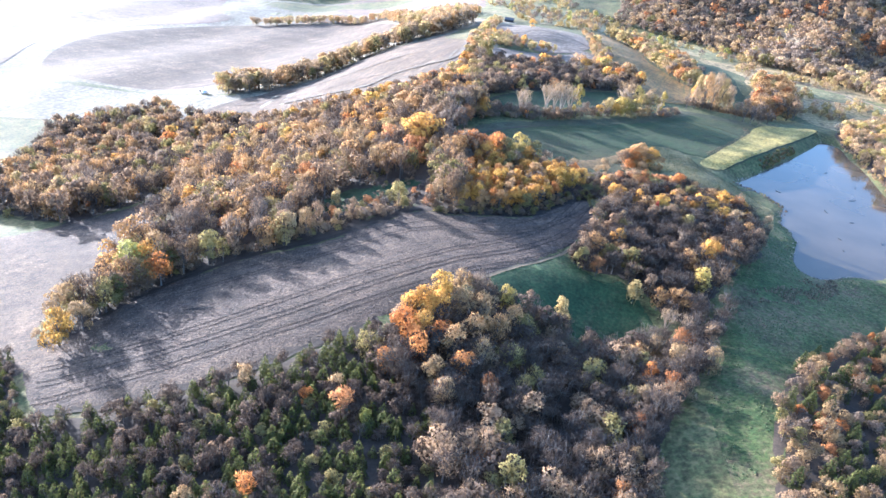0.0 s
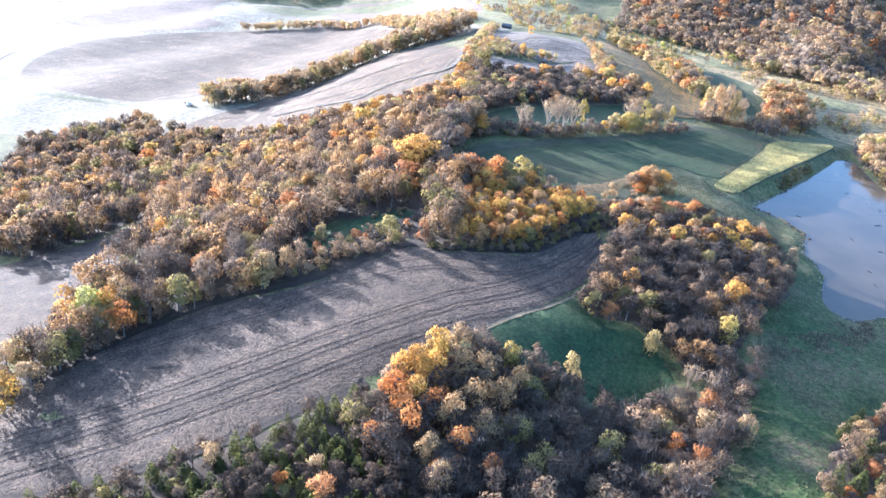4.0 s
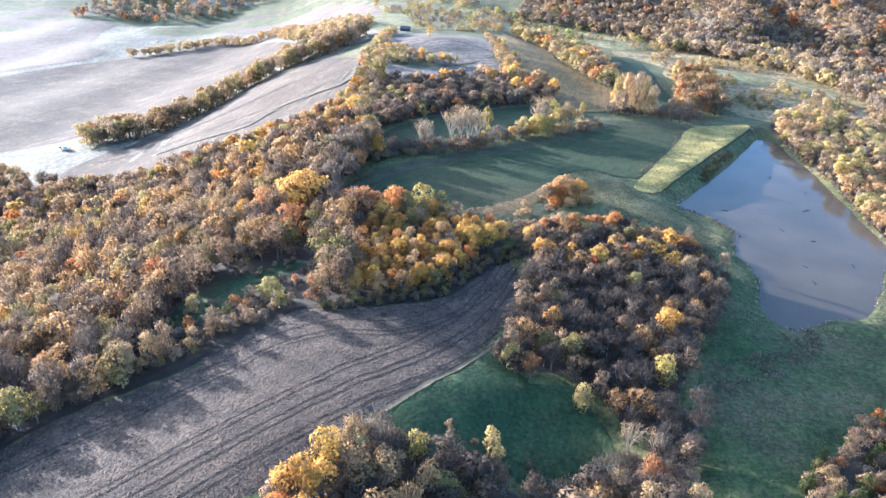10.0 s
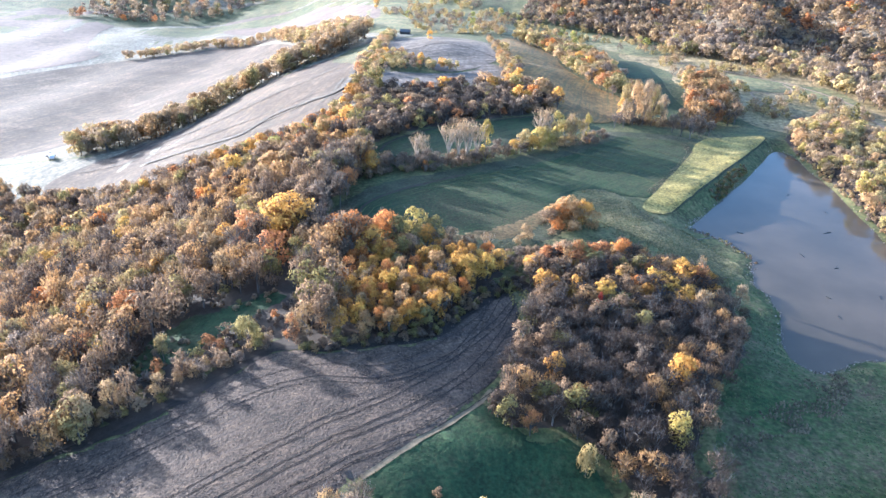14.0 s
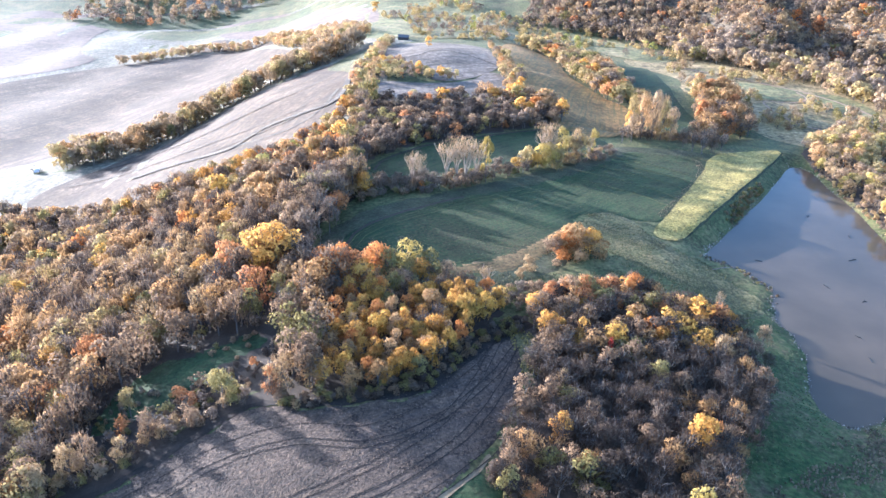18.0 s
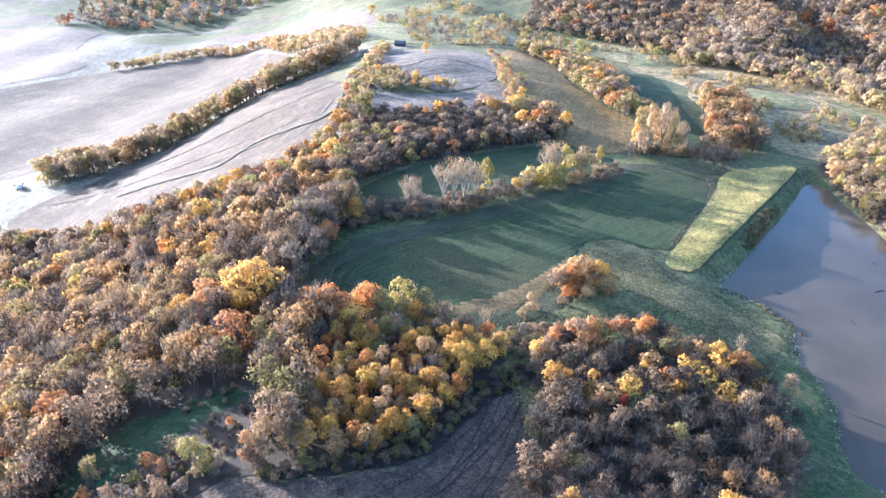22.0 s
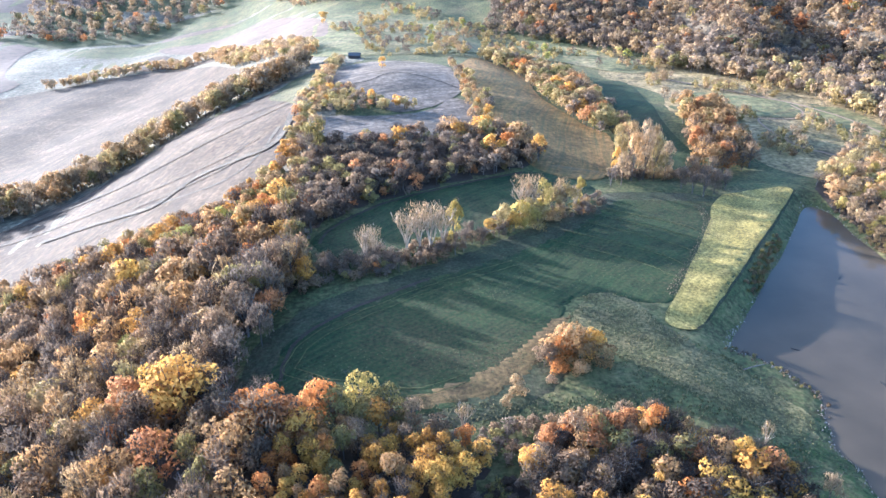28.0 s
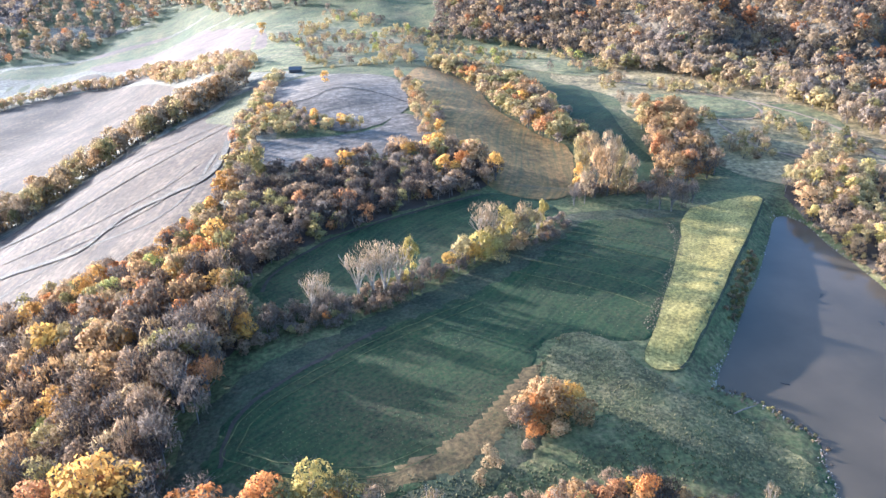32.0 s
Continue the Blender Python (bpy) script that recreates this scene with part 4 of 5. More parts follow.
stand([("half", "straw", -51, 269, 11, 0.6), ("shrub", "olive", -29, 273, 10, 0.8), ("shrub", "russet", -38, 272, 7, 0.9), ("shrub", "russet", -34, 269, 6, 0.9)], "beside the woodland clearing", "trees by the clearing")
stand([("bare", "tan", 49, 318, 11, 0.75), ("shrub", "tan", 66, 331, 9, 0.9), ("shrub", "tan", 62, 327, 6, 0.9), ("shrub", "brown", 76, 335, 5, 1.0)], "on the rough grass strip", "trees on the rough strip")
stand([("full", "russet", 69, 309, 10, 0.8), ("full", "russet", 80, 309, 12, 0.85), ("full", "orange", 96, 311, 12, 0.85), ("full", "russet", 90, 313, 9, 0.9), ("full", "yellow", 78, 302, 8, 0.6), ("full", "lime", 85, 305, 8.5, 0.7), ("full", "orange", 89, 302, 8, 0.7),
       ("full", "lime", 107, 302, 9, 0.8), ("full", "yellow", 113, 299, 11, 0.8), ("full", "yellow", 118, 298, 9, 0.7), ("full", "gold", 121, 294, 9.6, 0.8), ("bare", "tan", 124, 307, 10, 0.6), ("full", "gold", 68, 288, 10, 0.55), ("full", "gold", 74, 287, 11, 0.55),
       ("full", "gold", 89, 291, 10.5, 0.5)], "on top of the east woods", "bright trees of the east woods")
stand([("full", "gold", 96, 283, 10.5, 0.6), ("full", "gold", 100, 286, 10, 0.5), ("full", "red", 80, 278, 10, 0.35), ("half", "tan", 112, 277, 12, 0.8), ("half", "pale", 132, 291, 9, 0.8), ("half", "tan", 64, 264, 10, 0.65), ("full", "gold", 60, 247, 10, 0.75),
       ("full", "gold", 93, 242, 12.5, 0.8), ("half", "orange", 97, 243, 11, 0.7), ("full", "olive", 90, 266, 11, 0.7), ("bare", "mauve", 85, 249, 12, 0.85), ("full", "citron", 86, 222, 13, 0.7), ("full", "olive", 45, 231, 9, 0.9), ("half", "russet", 51, 228, 8.5, 0.8)], "in the east woods by the pond", "bright trees of the east woods")
stand([("shrub", "straw", 63, 217, 15.0, 0.6), ("shrub", "straw", 37.5, 202, 13.0, 0.62), ("bare", "pale", 72, 203, 12, 0.9), ("bare", "pale", 77, 199, 11, 0.9), ("shrub", "brown", 27, 209, 4, 0.8), ("shrub", "brown", 33, 205, 3, 1.0), ("shrub", "mauve", 47, 201, 3.5, 1.0)], "standing in the small meadow", "trees in the small meadow")
stand([("full", "yellow", -3, 193, 17, 0.72), ("full", "gold", -8, 186, 16, 0.8), ("full", "gold", -3, 186, 15, 0.8), ("full", "orange", -12, 179, 14, 0.9), ("half", "tan", 4, 198, 15, 0.8), ("half", "mauve", 9, 198, 14, 0.8), ("full", "citron", 18, 196, 13, 0.7), ("full", "orange", -9, 175, 13, 0.9), ("full", "orange", -1, 175, 13, 0.8), ("full", "tan", 5, 189, 15, 0.9), ("full", "tan", 12, 189, 14, 0.9), ("full", "gold", -6, 179, 13, 0.9),
       ("half", "tan", 58, 184, 11.4, 0.9), ("half", "russet", 74, 190, 12, 0.9), ("half", "tan", 67, 189, 10, 0.8), ("full", "orange", 2, 157, 9, 0.75), ("full", "orange", -15, 165, 10, 0.8), ("full", "olive", 25, 188, 11, 0.8), ("half", "tan", 80, 180, 11, 0.9)], "in the woods by the crop field", "bright trees of the south woods")
stand([("full", "orange", -6, 169, 13, 0.8), ("full", "amber", 3, 172, 14, 0.8), ("full", "orange", 6, 164, 12, 0.8), ("full", "tan", -1, 161, 12, 0.8), ("full", "amber", 9, 179, 14, 0.85), ("half", "tan", 12, 170, 13, 0.8), ("half", "amber", 16, 181, 14, 0.8), ("full", "amber", 20, 187, 13, 0.8), ("half", "tan", 3, 153, 12, 0.8), ("full", "gold", -11, 188, 13, 0.7), ("half", "russet", 14, 158, 11, 0.8), ("full", "amber", 60, 186, 11, 0.8), ("half", "tan", 66, 191, 11, 0.9), ("full", "tan", 71, 183, 11, 0.8), ("half", "orange", 62, 176, 10, 0.8), ("half", "russet", 67, 170, 10, 0.8), ("half", "tan", 58, 164, 10, 0.8), ("half", "russet", 55, 152, 10, 0.8), ("half", "tan", 52, 140, 10, 0.8), ("half", "russet", 47, 128, 10, 0.8)], "along the edge of the south woods", "bright trees of the south woods")
stand([("full", "lime", -17, 145, 6.5, 0.7), ("half", "russet", -24, 149, 10, 0.95), ("half", "tan", -53, 158, 9, 0.85), ("full", "orange", -35, 152, 6.5, 0.8), ("full", "tan", -54, 115, 10, 0.7), ("half", "orange", -41, 121, 9, 0.85), ("half", "tan", -27, 156, 8, 0.8), ("half", "russet", 14, 134, 9, 0.9)], "among dark cedar scrub", "bright trees among the scrub")
# hedge trees with heights raised to lengthen their shadows on the crop field
stand([("full", "yellow", -119, 178, 15.7, 0.85), ("full", "tan", -116, 187, 12.3, 0.81), ("full", "olive", -114, 198, 14.6, 0.9), ("full", "cedar", -112, 203, 12.3, 0.9), ("full", "lime", -114, 218, 17.9, 0.99), ("full", "olive", -108, 215, 12.3, 0.9), ("full", "olive", -89, 227, 15.6, 0.77), ("full", "cedar", -101, 221, 11.2, 0.9),
       ("half", "tan", -95, 228, 14.3, 0.81), ("half", "brown", -82, 233, 13, 0.81), ("half", "mauve", -74, 238, 14.3, 0.81), ("full", "brown", -65, 243, 14.3, 0.72), ("half", "tan", -58, 247, 13, 0.72), ("full", "olive", -105, 226, 13.4, 0.81)], "in the hedge between the stubble fields", "hedge trees by the crop field")
# heights raised here too, for longer shadows on the crop field
stand([("half", "tan", -46, 250, 9.8, 0.72), ("half", "brown", -42, 257, 11.7, 0.72), ("shrub", "brown", -31, 260, 7.8, 0.9), ("shrub", "olive", -23, 267, 9.1, 0.81), ("half", "russet", -13, 269, 10.4, 0.63), ("shrub", "brown", -10, 266, 6.5, 0.9), ("shrub", "olive", 0, 267, 6.5, 0.9), ("shrub", "tan", 8, 266, 6.5, 0.81)], "along the crop field's edge", "hedge trees by the crop field")
stand([("bare", "pale", 26, 407, 18, 0.7), ("bare", "pale", 29, 408, 16, 0.6), ("bare", "pale", 41, 412, 21, 0.8), ("bare", "pale", 46, 414, 23, 0.8), ("bare", "pale", 50, 413, 23, 0.8), ("bare", "pale", 55, 416, 20, 0.8), ("full", "citron", 59, 418, 20, 0.42), ("shrub", "orange", 30, 401, 7, 0.7), ("half", "mauve", 66, 422, 9, 0.6)], "in the hedge across the hay fields", "hedge trees across the hay fields")
stand([("shrub", "straw", 80, 430, 15, 0.8), ("shrub", "citron", 87, 432, 17, 0.7), ("shrub", "yellow", 84, 429, 12, 0.8), ("shrub", "citron", 91, 431, 14, 0.8), ("full", "citron", 97, 438, 19, 0.55), ("bare", "pale", 93, 438, 22, 0.7), ("full", "straw", 91, 433, 12, 0.9), ("shrub", "straw", 94, 431, 14, 0.9), ("bare", "pale", 89, 438, 22, 0.75), ("bare", "tan", 106, 443, 18, 0.7), ("full", "straw", 102, 441, 13, 1.0), ("shrub", "yellow", 75, 428, 9, 0.9), ("half", "straw", 108, 443, 14, 1.0), ("half", "tan", 105, 439, 12, 0.8), ("bare", "tan", 113, 445, 13, 0.7), ("full", "citron", 115, 447, 15, 0.4), ("shrub", "russet", 114.8, 440.5, 5, 1.0), ("shrub", "tan", 102, 434, 7, 1.0)], "in the clump between the hay fields", "clump between the hay fields")
stand([("shrub", "amber", 85, 347, 17, 0.85), ("shrub", "orange", 81, 344, 14, 0.8), ("shrub", "gold", 90, 346, 15, 0.8), ("shrub", "amber", 86, 342, 12, 1.0), ("shrub", "brown", 76, 343, 11, 0.9), ("shrub", "orange", 79, 339, 8, 1.1), ("shrub", "amber", 85, 338, 8, 1.1), ("shrub", "amber", 93, 342, 11, 0.9), ("shrub", "amber", 82, 348, 14, 0.9), ("shrub", "amber", 88, 349, 13, 0.9), ("shrub", "amber", 79, 346, 12, 1.0)], "alone in the grass by the hay field", "lone thicket in the grass")
stand([("full", "citron", 230, 386, 13, 0.85), ("full", "citron", 247, 466, 11, 0.7), ("full", "citron", 257, 456, 11, 0.7), ("full", "straw", 242, 384, 10, 0.85), ("full", "citron", 252, 472, 10, 0.7), ("full", "citron", 262, 470, 11, 0.7), ("half", "tan", 207, 285, 9, 0.9), ("half", "tan", 203, 279, 9, 0.9)], "on the pond's far bank", "bright trees on the pond's bank", 1)
stand([("full", "orange", 143, 690, 14, 0.8), ("full", "gold", 42, 680, 9, 0.8), ("full", "gold", 3, 541, 11, 0.85), ("full", "gold", -9, 466, 15, 0.9), ("full", "tan", -13, 480, 13, 0.9), ("full", "gold", 45, 521, 13, 0.8), ("full", "gold", 88, 506, 13, 0.8), ("full", "orange", 97, 512, 12, 0.7), ("full", "gold", 92, 503, 11, 0.8), ("full", "gold", 33, 600, 9, 0.7), ("full", "yellow", -8, 950, 13, 0.9)], "on the knoll above the valley", "bright trees round the knoll", 1)

# ---- the golden stand, tree by tree ----
kinds, share = list(GOLDEN), np.array(list(GOLDEN.values()), float)
for x, y in scatter(GOLD_BLOCK, 4.1):
    kind, hue = kinds[rng.choice(len(kinds), p=share / share.sum())]
    tall = rng.uniform(7.5, 11.5)
    if y > 311:
        kind, hue, tall = ("half", "full")[rng.integers(2)], ("brown", "mauve", "olive", "amber", "tan", "gold")[rng.integers(6)], rng.uniform(8, 11.5)
    stand([(kind, hue, x, y, tall, rng.uniform(0.6, 0.85))], "in the stand by the crop field", "golden stand by the crop field")

# ---- woods past counting ----
SHADED = [(4, 432), (9, 440), (34, 461), (68, 478), (101, 491), (112, 500), (104, 530), (92, 545), (80, 534), (40, 535), (10, 526), (-2, 500), (-4, 450)]
RIDGE_SIDE = [(-95, 462), (-60, 452), (-4, 452), (-2, 500), (0, 545), (-4, 585), (-8, 560), (-14, 505), (-40, 480), (-84, 488)]
CLEAR_ZONE = CLEARING[:5] + [(-14, 292), (-10, 274), (-20, 266), (-39, 252), (-56, 242), (-66, 250)]
wood("mixed_woods", MAIN, 6.6, DULL, 16, 5, "autumn woods of brown, grey and orange broadleaf trees", [CLEAR_ZONE, FIELD_B, SHADED, RIDGE_SIDE], 1.0, far=385, wide=0.78)
wood("ridge_side_woods", RIDGE_SIDE, 5.6, {("full", "amber"): 3, ("full", "gold"): 2, ("full", "orange"): 0.8, ("half", "tan"): 2, ("half", "brown"): 1.5, ("full", "olive"): 1.5, ("full", "straw"): 1, ("half", "mauve"): 1}, 9.5, 1, "golden-brown trees along the ridge field")
# dark-toned crowns carry the shade over these woods in their colour
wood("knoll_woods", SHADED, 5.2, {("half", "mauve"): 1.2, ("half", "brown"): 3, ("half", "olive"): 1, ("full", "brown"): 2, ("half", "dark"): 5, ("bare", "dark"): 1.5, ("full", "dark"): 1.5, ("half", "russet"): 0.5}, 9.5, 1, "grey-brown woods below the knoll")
wood("knoll_edge_woods", [(60, 536), (80, 528), (100, 512), (112, 502), (108, 524), (94, 545), (80, 536)], 5.0, {("full", "amber"): 3, ("full", "gold"): 1, ("half", "amber"): 2, ("full", "olive"): 1, ("half", "brown"): 2}, 13, 1, "golden-brown trees at the knoll field's corner", [], 0)
wood("clearing_brush", CLEARING, 4.0, {("shrub", "brown"): 3, ("shrub", "mauve"): 3, ("shrub", "olive"): 2}, 3.4, 1, "low brush growing into the clearing", gaps=0.02)
wood("clearing_scrub", [(-62, 246), (-38, 258), (-17, 270), (-8, 272), (-10, 286), (-20, 290), (-31, 281), (-42, 270), (-54, 262)], 3.4, {("shrub", "brown"): 3, ("shrub", "mauve"): 3, ("shrub", "dark"): 2, ("shrub", "olive"): 1}, 3.6, 1, "low brown scrub between clearing and crop field", [CLEARING], 0.5)
wood("undergrowth", MAIN, 9.5, UNDER, 8, 3, "grey-brown undergrowth of the main woods", [CLEARING, FIELD_B], 1.0)
wood("east_woods", EAST_BLOCK, 4.3, EAST, 9.5, 0, "grey-brown autumn woods beside the pond, darkened for shade", [], 0)
EAST_TOP = [(62, 302), (61, 282), (74, 276), (92, 274), (112, 276), (124, 284), (122, 297), (112, 306), (96, 318), (76, 316)]
wood("east_canopy", EAST_TOP, 5.6, {("full", "gold"): 2.5, ("full", "amber"): 2, ("full", "yellow"): 0.8, ("full", "orange"): 1.2, ("full", "russet"): 1, ("full", "olive"): 1, ("half", "brown"): 2.5, ("half", "dark"): 2.5}, 10, 0, "golden and brown crowns on top of the east woods", [], 0)
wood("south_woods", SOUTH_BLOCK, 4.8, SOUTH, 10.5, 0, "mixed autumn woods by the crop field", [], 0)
wood("cedar_thicket", CEDARS, 3.3, SCRUB, 6.6, 1, "dark green cedars and brown scrub", [], 0)
wood("brush", SOUTH_EAST, 4.2, BRUSH, 7.5, 0, "autumn brush beside the pasture", [], 0)
wood("bank_woods", EAST_BANK, 5.2, {("half", "tan"): 3, ("full", "amber"): 1.5, ("half", "amber"): 1.5, ("full", "olive"): 1.2, ("bare", "mauve"): 1.5, ("full", "citron"): 0.7, ("half", "brown"): 5, ("full", "straw"): 1, ("half", "straw"): 1.5, ("bare", "mauve"): 1}, 8.5, 1, "sunlit tan trees on the pond's bank", [], 0)
HEDGE = [(-128, 179), (-115, 199), (-95, 223), (-74, 235), (-55, 243), (-38, 254), (-17, 267), (-19, 272), (-39, 263), (-56, 253), (-76, 241), (-98, 230), (-119, 205), (-131, 184)]
wood("bank_scrub", [(229, 446), (227, 424), (225, 394), (219, 351), (212, 311), (197, 290), (201, 287), (217, 309), (225, 350), (231, 393), (233, 424), (234, 446)], 2.6, {("shrub", "tan"): 3, ("shrub", "brown"): 3, ("shrub", "mauve"): 2, ("shrub", "straw"): 1}, 3.2, 2, "low brown scrub along the pond's far bank", [], 0)
wood("hedge_scrub", HEDGE, 3.8, {("shrub", "brown"): 3, ("shrub", "olive"): 1.5, ("shrub", "mauve"): 2, ("half", "brown"): 1, ("half", "tan"): 1, ("half", "mauve"): 1}, 5.4, 1, "brown scrub of the hedge along the crop field")
wood("field_foot_scrub", [(-18, 265), (-2, 261), (16, 263), (29, 267), (40, 279), (50, 289), (61, 297), (58, 303), (46, 295), (36, 285), (26, 274), (14, 270), (-2, 269)], 2.5, {("shrub", "brown"): 3, ("shrub", "mauve"): 3, ("shrub", "olive"): 1.5, ("shrub", "tan"): 1, ("shrub", "dark"): 1}, 4.2, 1, "brown scrub at the foot of the golden stand", [], 0)
HAY_HEDGE = [(4, 390), (14, 395), (28, 396), (44, 402), (62, 412), (76, 422), (86, 430), (84, 438), (70, 428), (56, 421), (40, 414), (26, 411), (12, 408), (3, 400)]
wood("hay_hedge", HAY_HEDGE, 3.0, {("shrub", "mauve"): 3, ("shrub", "brown"): 2.5, ("shrub", "olive"): 0.8, ("half", "mauve"): 2.5, ("half", "brown"): 1, ("bare", "mauve"): 1.5}, 6.5, 1, "grey leafless scrub of the hedge across the hay fields", [], 0)
CLUMP_FOOT = [(84, 430), (100, 432), (115.8, 437.5), (126, 446.8), (129.3, 458.8), (122.8, 456.5), (110, 447), (92, 440)]
wood("clump_scrub", CLUMP_FOOT, 3.6, {("shrub", "brown"): 3, ("shrub", "mauve"): 2, ("shrub", "tan"): 1.5}, 6, 1, "brown scrub below the clump", [], 0)
SNAG_SCRUB = [(40, 312), (56, 306), (64, 304), (78, 316), (96, 320), (88, 324), (70, 320), (52, 318)]
wood("edge_scrub", SNAG_SCRUB, 3.4, {("shrub", "brown"): 3, ("shrub", "mauve"): 2, ("shrub", "olive"): 1, ("half", "brown"): 1}, 6, 1, "brown scrub along the rough strip", [], 0)
wood("tree_row", ROW_LEFT, 7.2, WEST_HAZE, 17, 1, "row of golden-brown trees between ridge fields")
wood("far_tree_row", ROW_FAR, 7.5, WEST_HAZE, 11, 2, "far row of autumn trees")
wood("east_tree_row", EAST_ROW, 6, LINE, 11, 2, "tree row beside the brown field")
stand([("bare", "mauve", 136, 468, 11, 0.8), ("half", "pale", 141.3, 469.3, 17, 0.6), ("half", "amber", 148.1, 475.3, 26, 0.5), ("half", "pale", 154.4, 477.3, 28, 0.5), ("half", "straw", 159.5, 477.2, 25, 0.5), ("half", "pale", 165, 478.5, 21, 0.55), ("half", "straw", 150, 497, 22, 0.5), ("half", "tan", 157, 503, 27, 0.5), ("half", "amber", 161, 496, 22, 0.45), ("half", "pale", 166, 508, 26, 0.5), ("half", "tan", 171, 507, 23, 0.5), ("full", "amber", 160, 520, 18, 0.6), ("half", "straw", 166, 528, 18, 0.6), ("full", "gold", 143.5, 484, 15, 0.5), ("half", "tan", 172, 498, 17, 0.6), ("half", "straw", 155, 513, 21, 0.5)], "towering over the hay field's corner", "tall pale trees above the hay field")
stand([("half", "mauve", 167.7, 465.4, 12, 0.8), ("bare", "mauve", 170.8, 460, 13, 0.8), ("bare", "mauve", 174.8, 457.5, 13, 0.8), ("half", "mauve", 181, 460.2, 13, 0.8), ("bare", "mauve", 188.2, 464.6, 11, 0.8), ("half", "brown", 177, 476.3, 14, 0.8), ("half", "brown", 186.3, 476.4, 14, 0.8), ("bare", "mauve", 179.9, 466.6, 13, 0.8)], "in the grey clump behind the dam", "grey clump behind the dam")
wood("poplar_foot", [(137, 474), (146, 472), (158, 478), (172, 478), (182, 474), (196, 472), (198, 480), (176, 492), (150, 492), (140, 484)], 3.4, {("shrub", "mauve"): 3, ("shrub", "brown"): 3, ("shrub", "tan"): 2, ("half", "mauve"): 2, ("half", "tan"): 1}, 7, 1, "grey-brown scrub at the foot of the tall trees", [], 0)
wood("brown_grove", EAST_GROVE, 5.8, {("half", "amber"): 3, ("full", "amber"): 2.5, ("half", "brown"): 1.5, ("full", "straw"): 1.5, ("full", "russet"): 0.3, ("bare", "mauve"): 1.2}, 14, 1, "brown grove behind the dam")
wood("knoll_hedge", KNOLL_ROW, 5.5, LINE, 7, 2, "golden hedge trees along the knoll field")
wood("knoll_thicket", KNOLL_MID, 5, LINE, 7, 2, "thicket between the knoll fields")
wood("ridge_hedge", RIDGE_EDGE, 5, LINE, 8, 2, "hedge trees along the ridge track")
wood("hill_woods", HILL, 9.4, HILLSIDE_HAZE, 14, 3, "pale tan and russet autumn woods on the far hill")
wood("far_woods", FAR_WEST, 17, HILLSIDE_HAZE, 16, 3, "far autumn woods")
wood("valley_trees", BOTTOMS, 8, {("half", "tan"): 3, ("shrub", "straw"): 2, ("full", "straw"): 1, ("shrub", "olive"): 2, ("half", "mauve"): 2, ("full", "lime"): 0.4}, 8, 3, "scattered trees in the far valley pasture", gaps=0.02)
wood("right_brush", RIGHT_BRUSH, 6.5, {("shrub", "tan"): 3, ("shrub", "straw"): 3, ("half", "pale"): 3, ("full", "tan"): 1.5, ("half", "straw"): 1.5, ("shrub", "olive"): 2.5, ("shrub", "brown"): 1}, 8, 3, "brushy pasture trees below the hill", [RIGHT_FAR, RIGHT_NEAR, BANK_GREEN], 1.0, gaps=0.02)
wood("hill_foot_trees", [(255, 715), (285, 690), (312, 640), (330, 570), (326, 510), (318, 455), (345, 450), (362, 520), (368, 600), (345, 680), (300, 740), (262, 760)], 6.5, {("full", "pale"): 1, ("half", "pale"): 1.5, ("half", "mauve"): 3, ("half", "brown"): 2, ("full", "straw"): 1, ("full", "tan"): 2.5, ("full", "olive"): 1, ("full", "mauve"): 2}, 13, 2, "pale tan trees along the foot of the hill")


# ---- wheel tracks, lanes and worn ground ----


def ribbon(name, pts, width, mat, lift, label, shift=0.0):
    """A band along a line over the ground, such as a rut or a lane."""
    line = [Vector(p) for p in curve(pts, False, 10, 0.6)]
    v, z = [], []
    for i, p in enumerate(line):
        d = (line[min(i + 1, len(line) - 1)] - line[max(i - 1, 0)]).normalized()
        s = Vector((-d.y, d.x))
        w = width * (0.8 + 0.4 * noise.noise((p.x * 0.2, p.y * 0.2, 4)))
        for k in (-0.5, -0.17, 0.17, 0.5):
            q = p + s * (shift + k * w)
            v.append((q.x, q.y))
    v = np.array(v)
    z = height(v[:, 0], v[:, 1]) + lift - np.tile((0, 0.05, 0.05, 0), len(line))
    quads = [(4 * i + k, 4 * i + k + 1, 4 * i + k + 5, 4 * i + k + 4) for i in range(len(line) - 1) for k in range(3)]
    me = mesh_from(name, np.column_stack([v, z]), quads, None, [mat])
    if me.polygons[0].normal.z < 0:
        me.flip_normals()
    return tagged(new(name, me), label, "track", kind="structure")


LANE = [(-116, 159), (-88, 171), (-55, 189), (-29, 205), (0, 223), (22, 236), (42, 256), (57, 286)]
UPPER_LANE = [(-101, 202), (-73, 216), (-55, 224), (-36, 235), (-19, 246), (-4, 249), (14, 247), (30, 255), (46, 272), (58, 291)]
for shift, width in ((-1.2, 0.42), (1.2, 0.42), (-6.8, 0.3), (-9.0, 0.3), (6.4, 0.3), (8.6, 0.3)):
    ribbon("wheel_track", LANE, width, rut_soil, 0.24, "dark wheel rut through the stubble", shift)
for shift, width in ((-1.1, 0.38), (1.1, 0.38), (6.5, 0.25)):
    ribbon("wheel_track", UPPER_LANE, width, rut_soil, 0.24, "dark wheel rut through the stubble", shift)
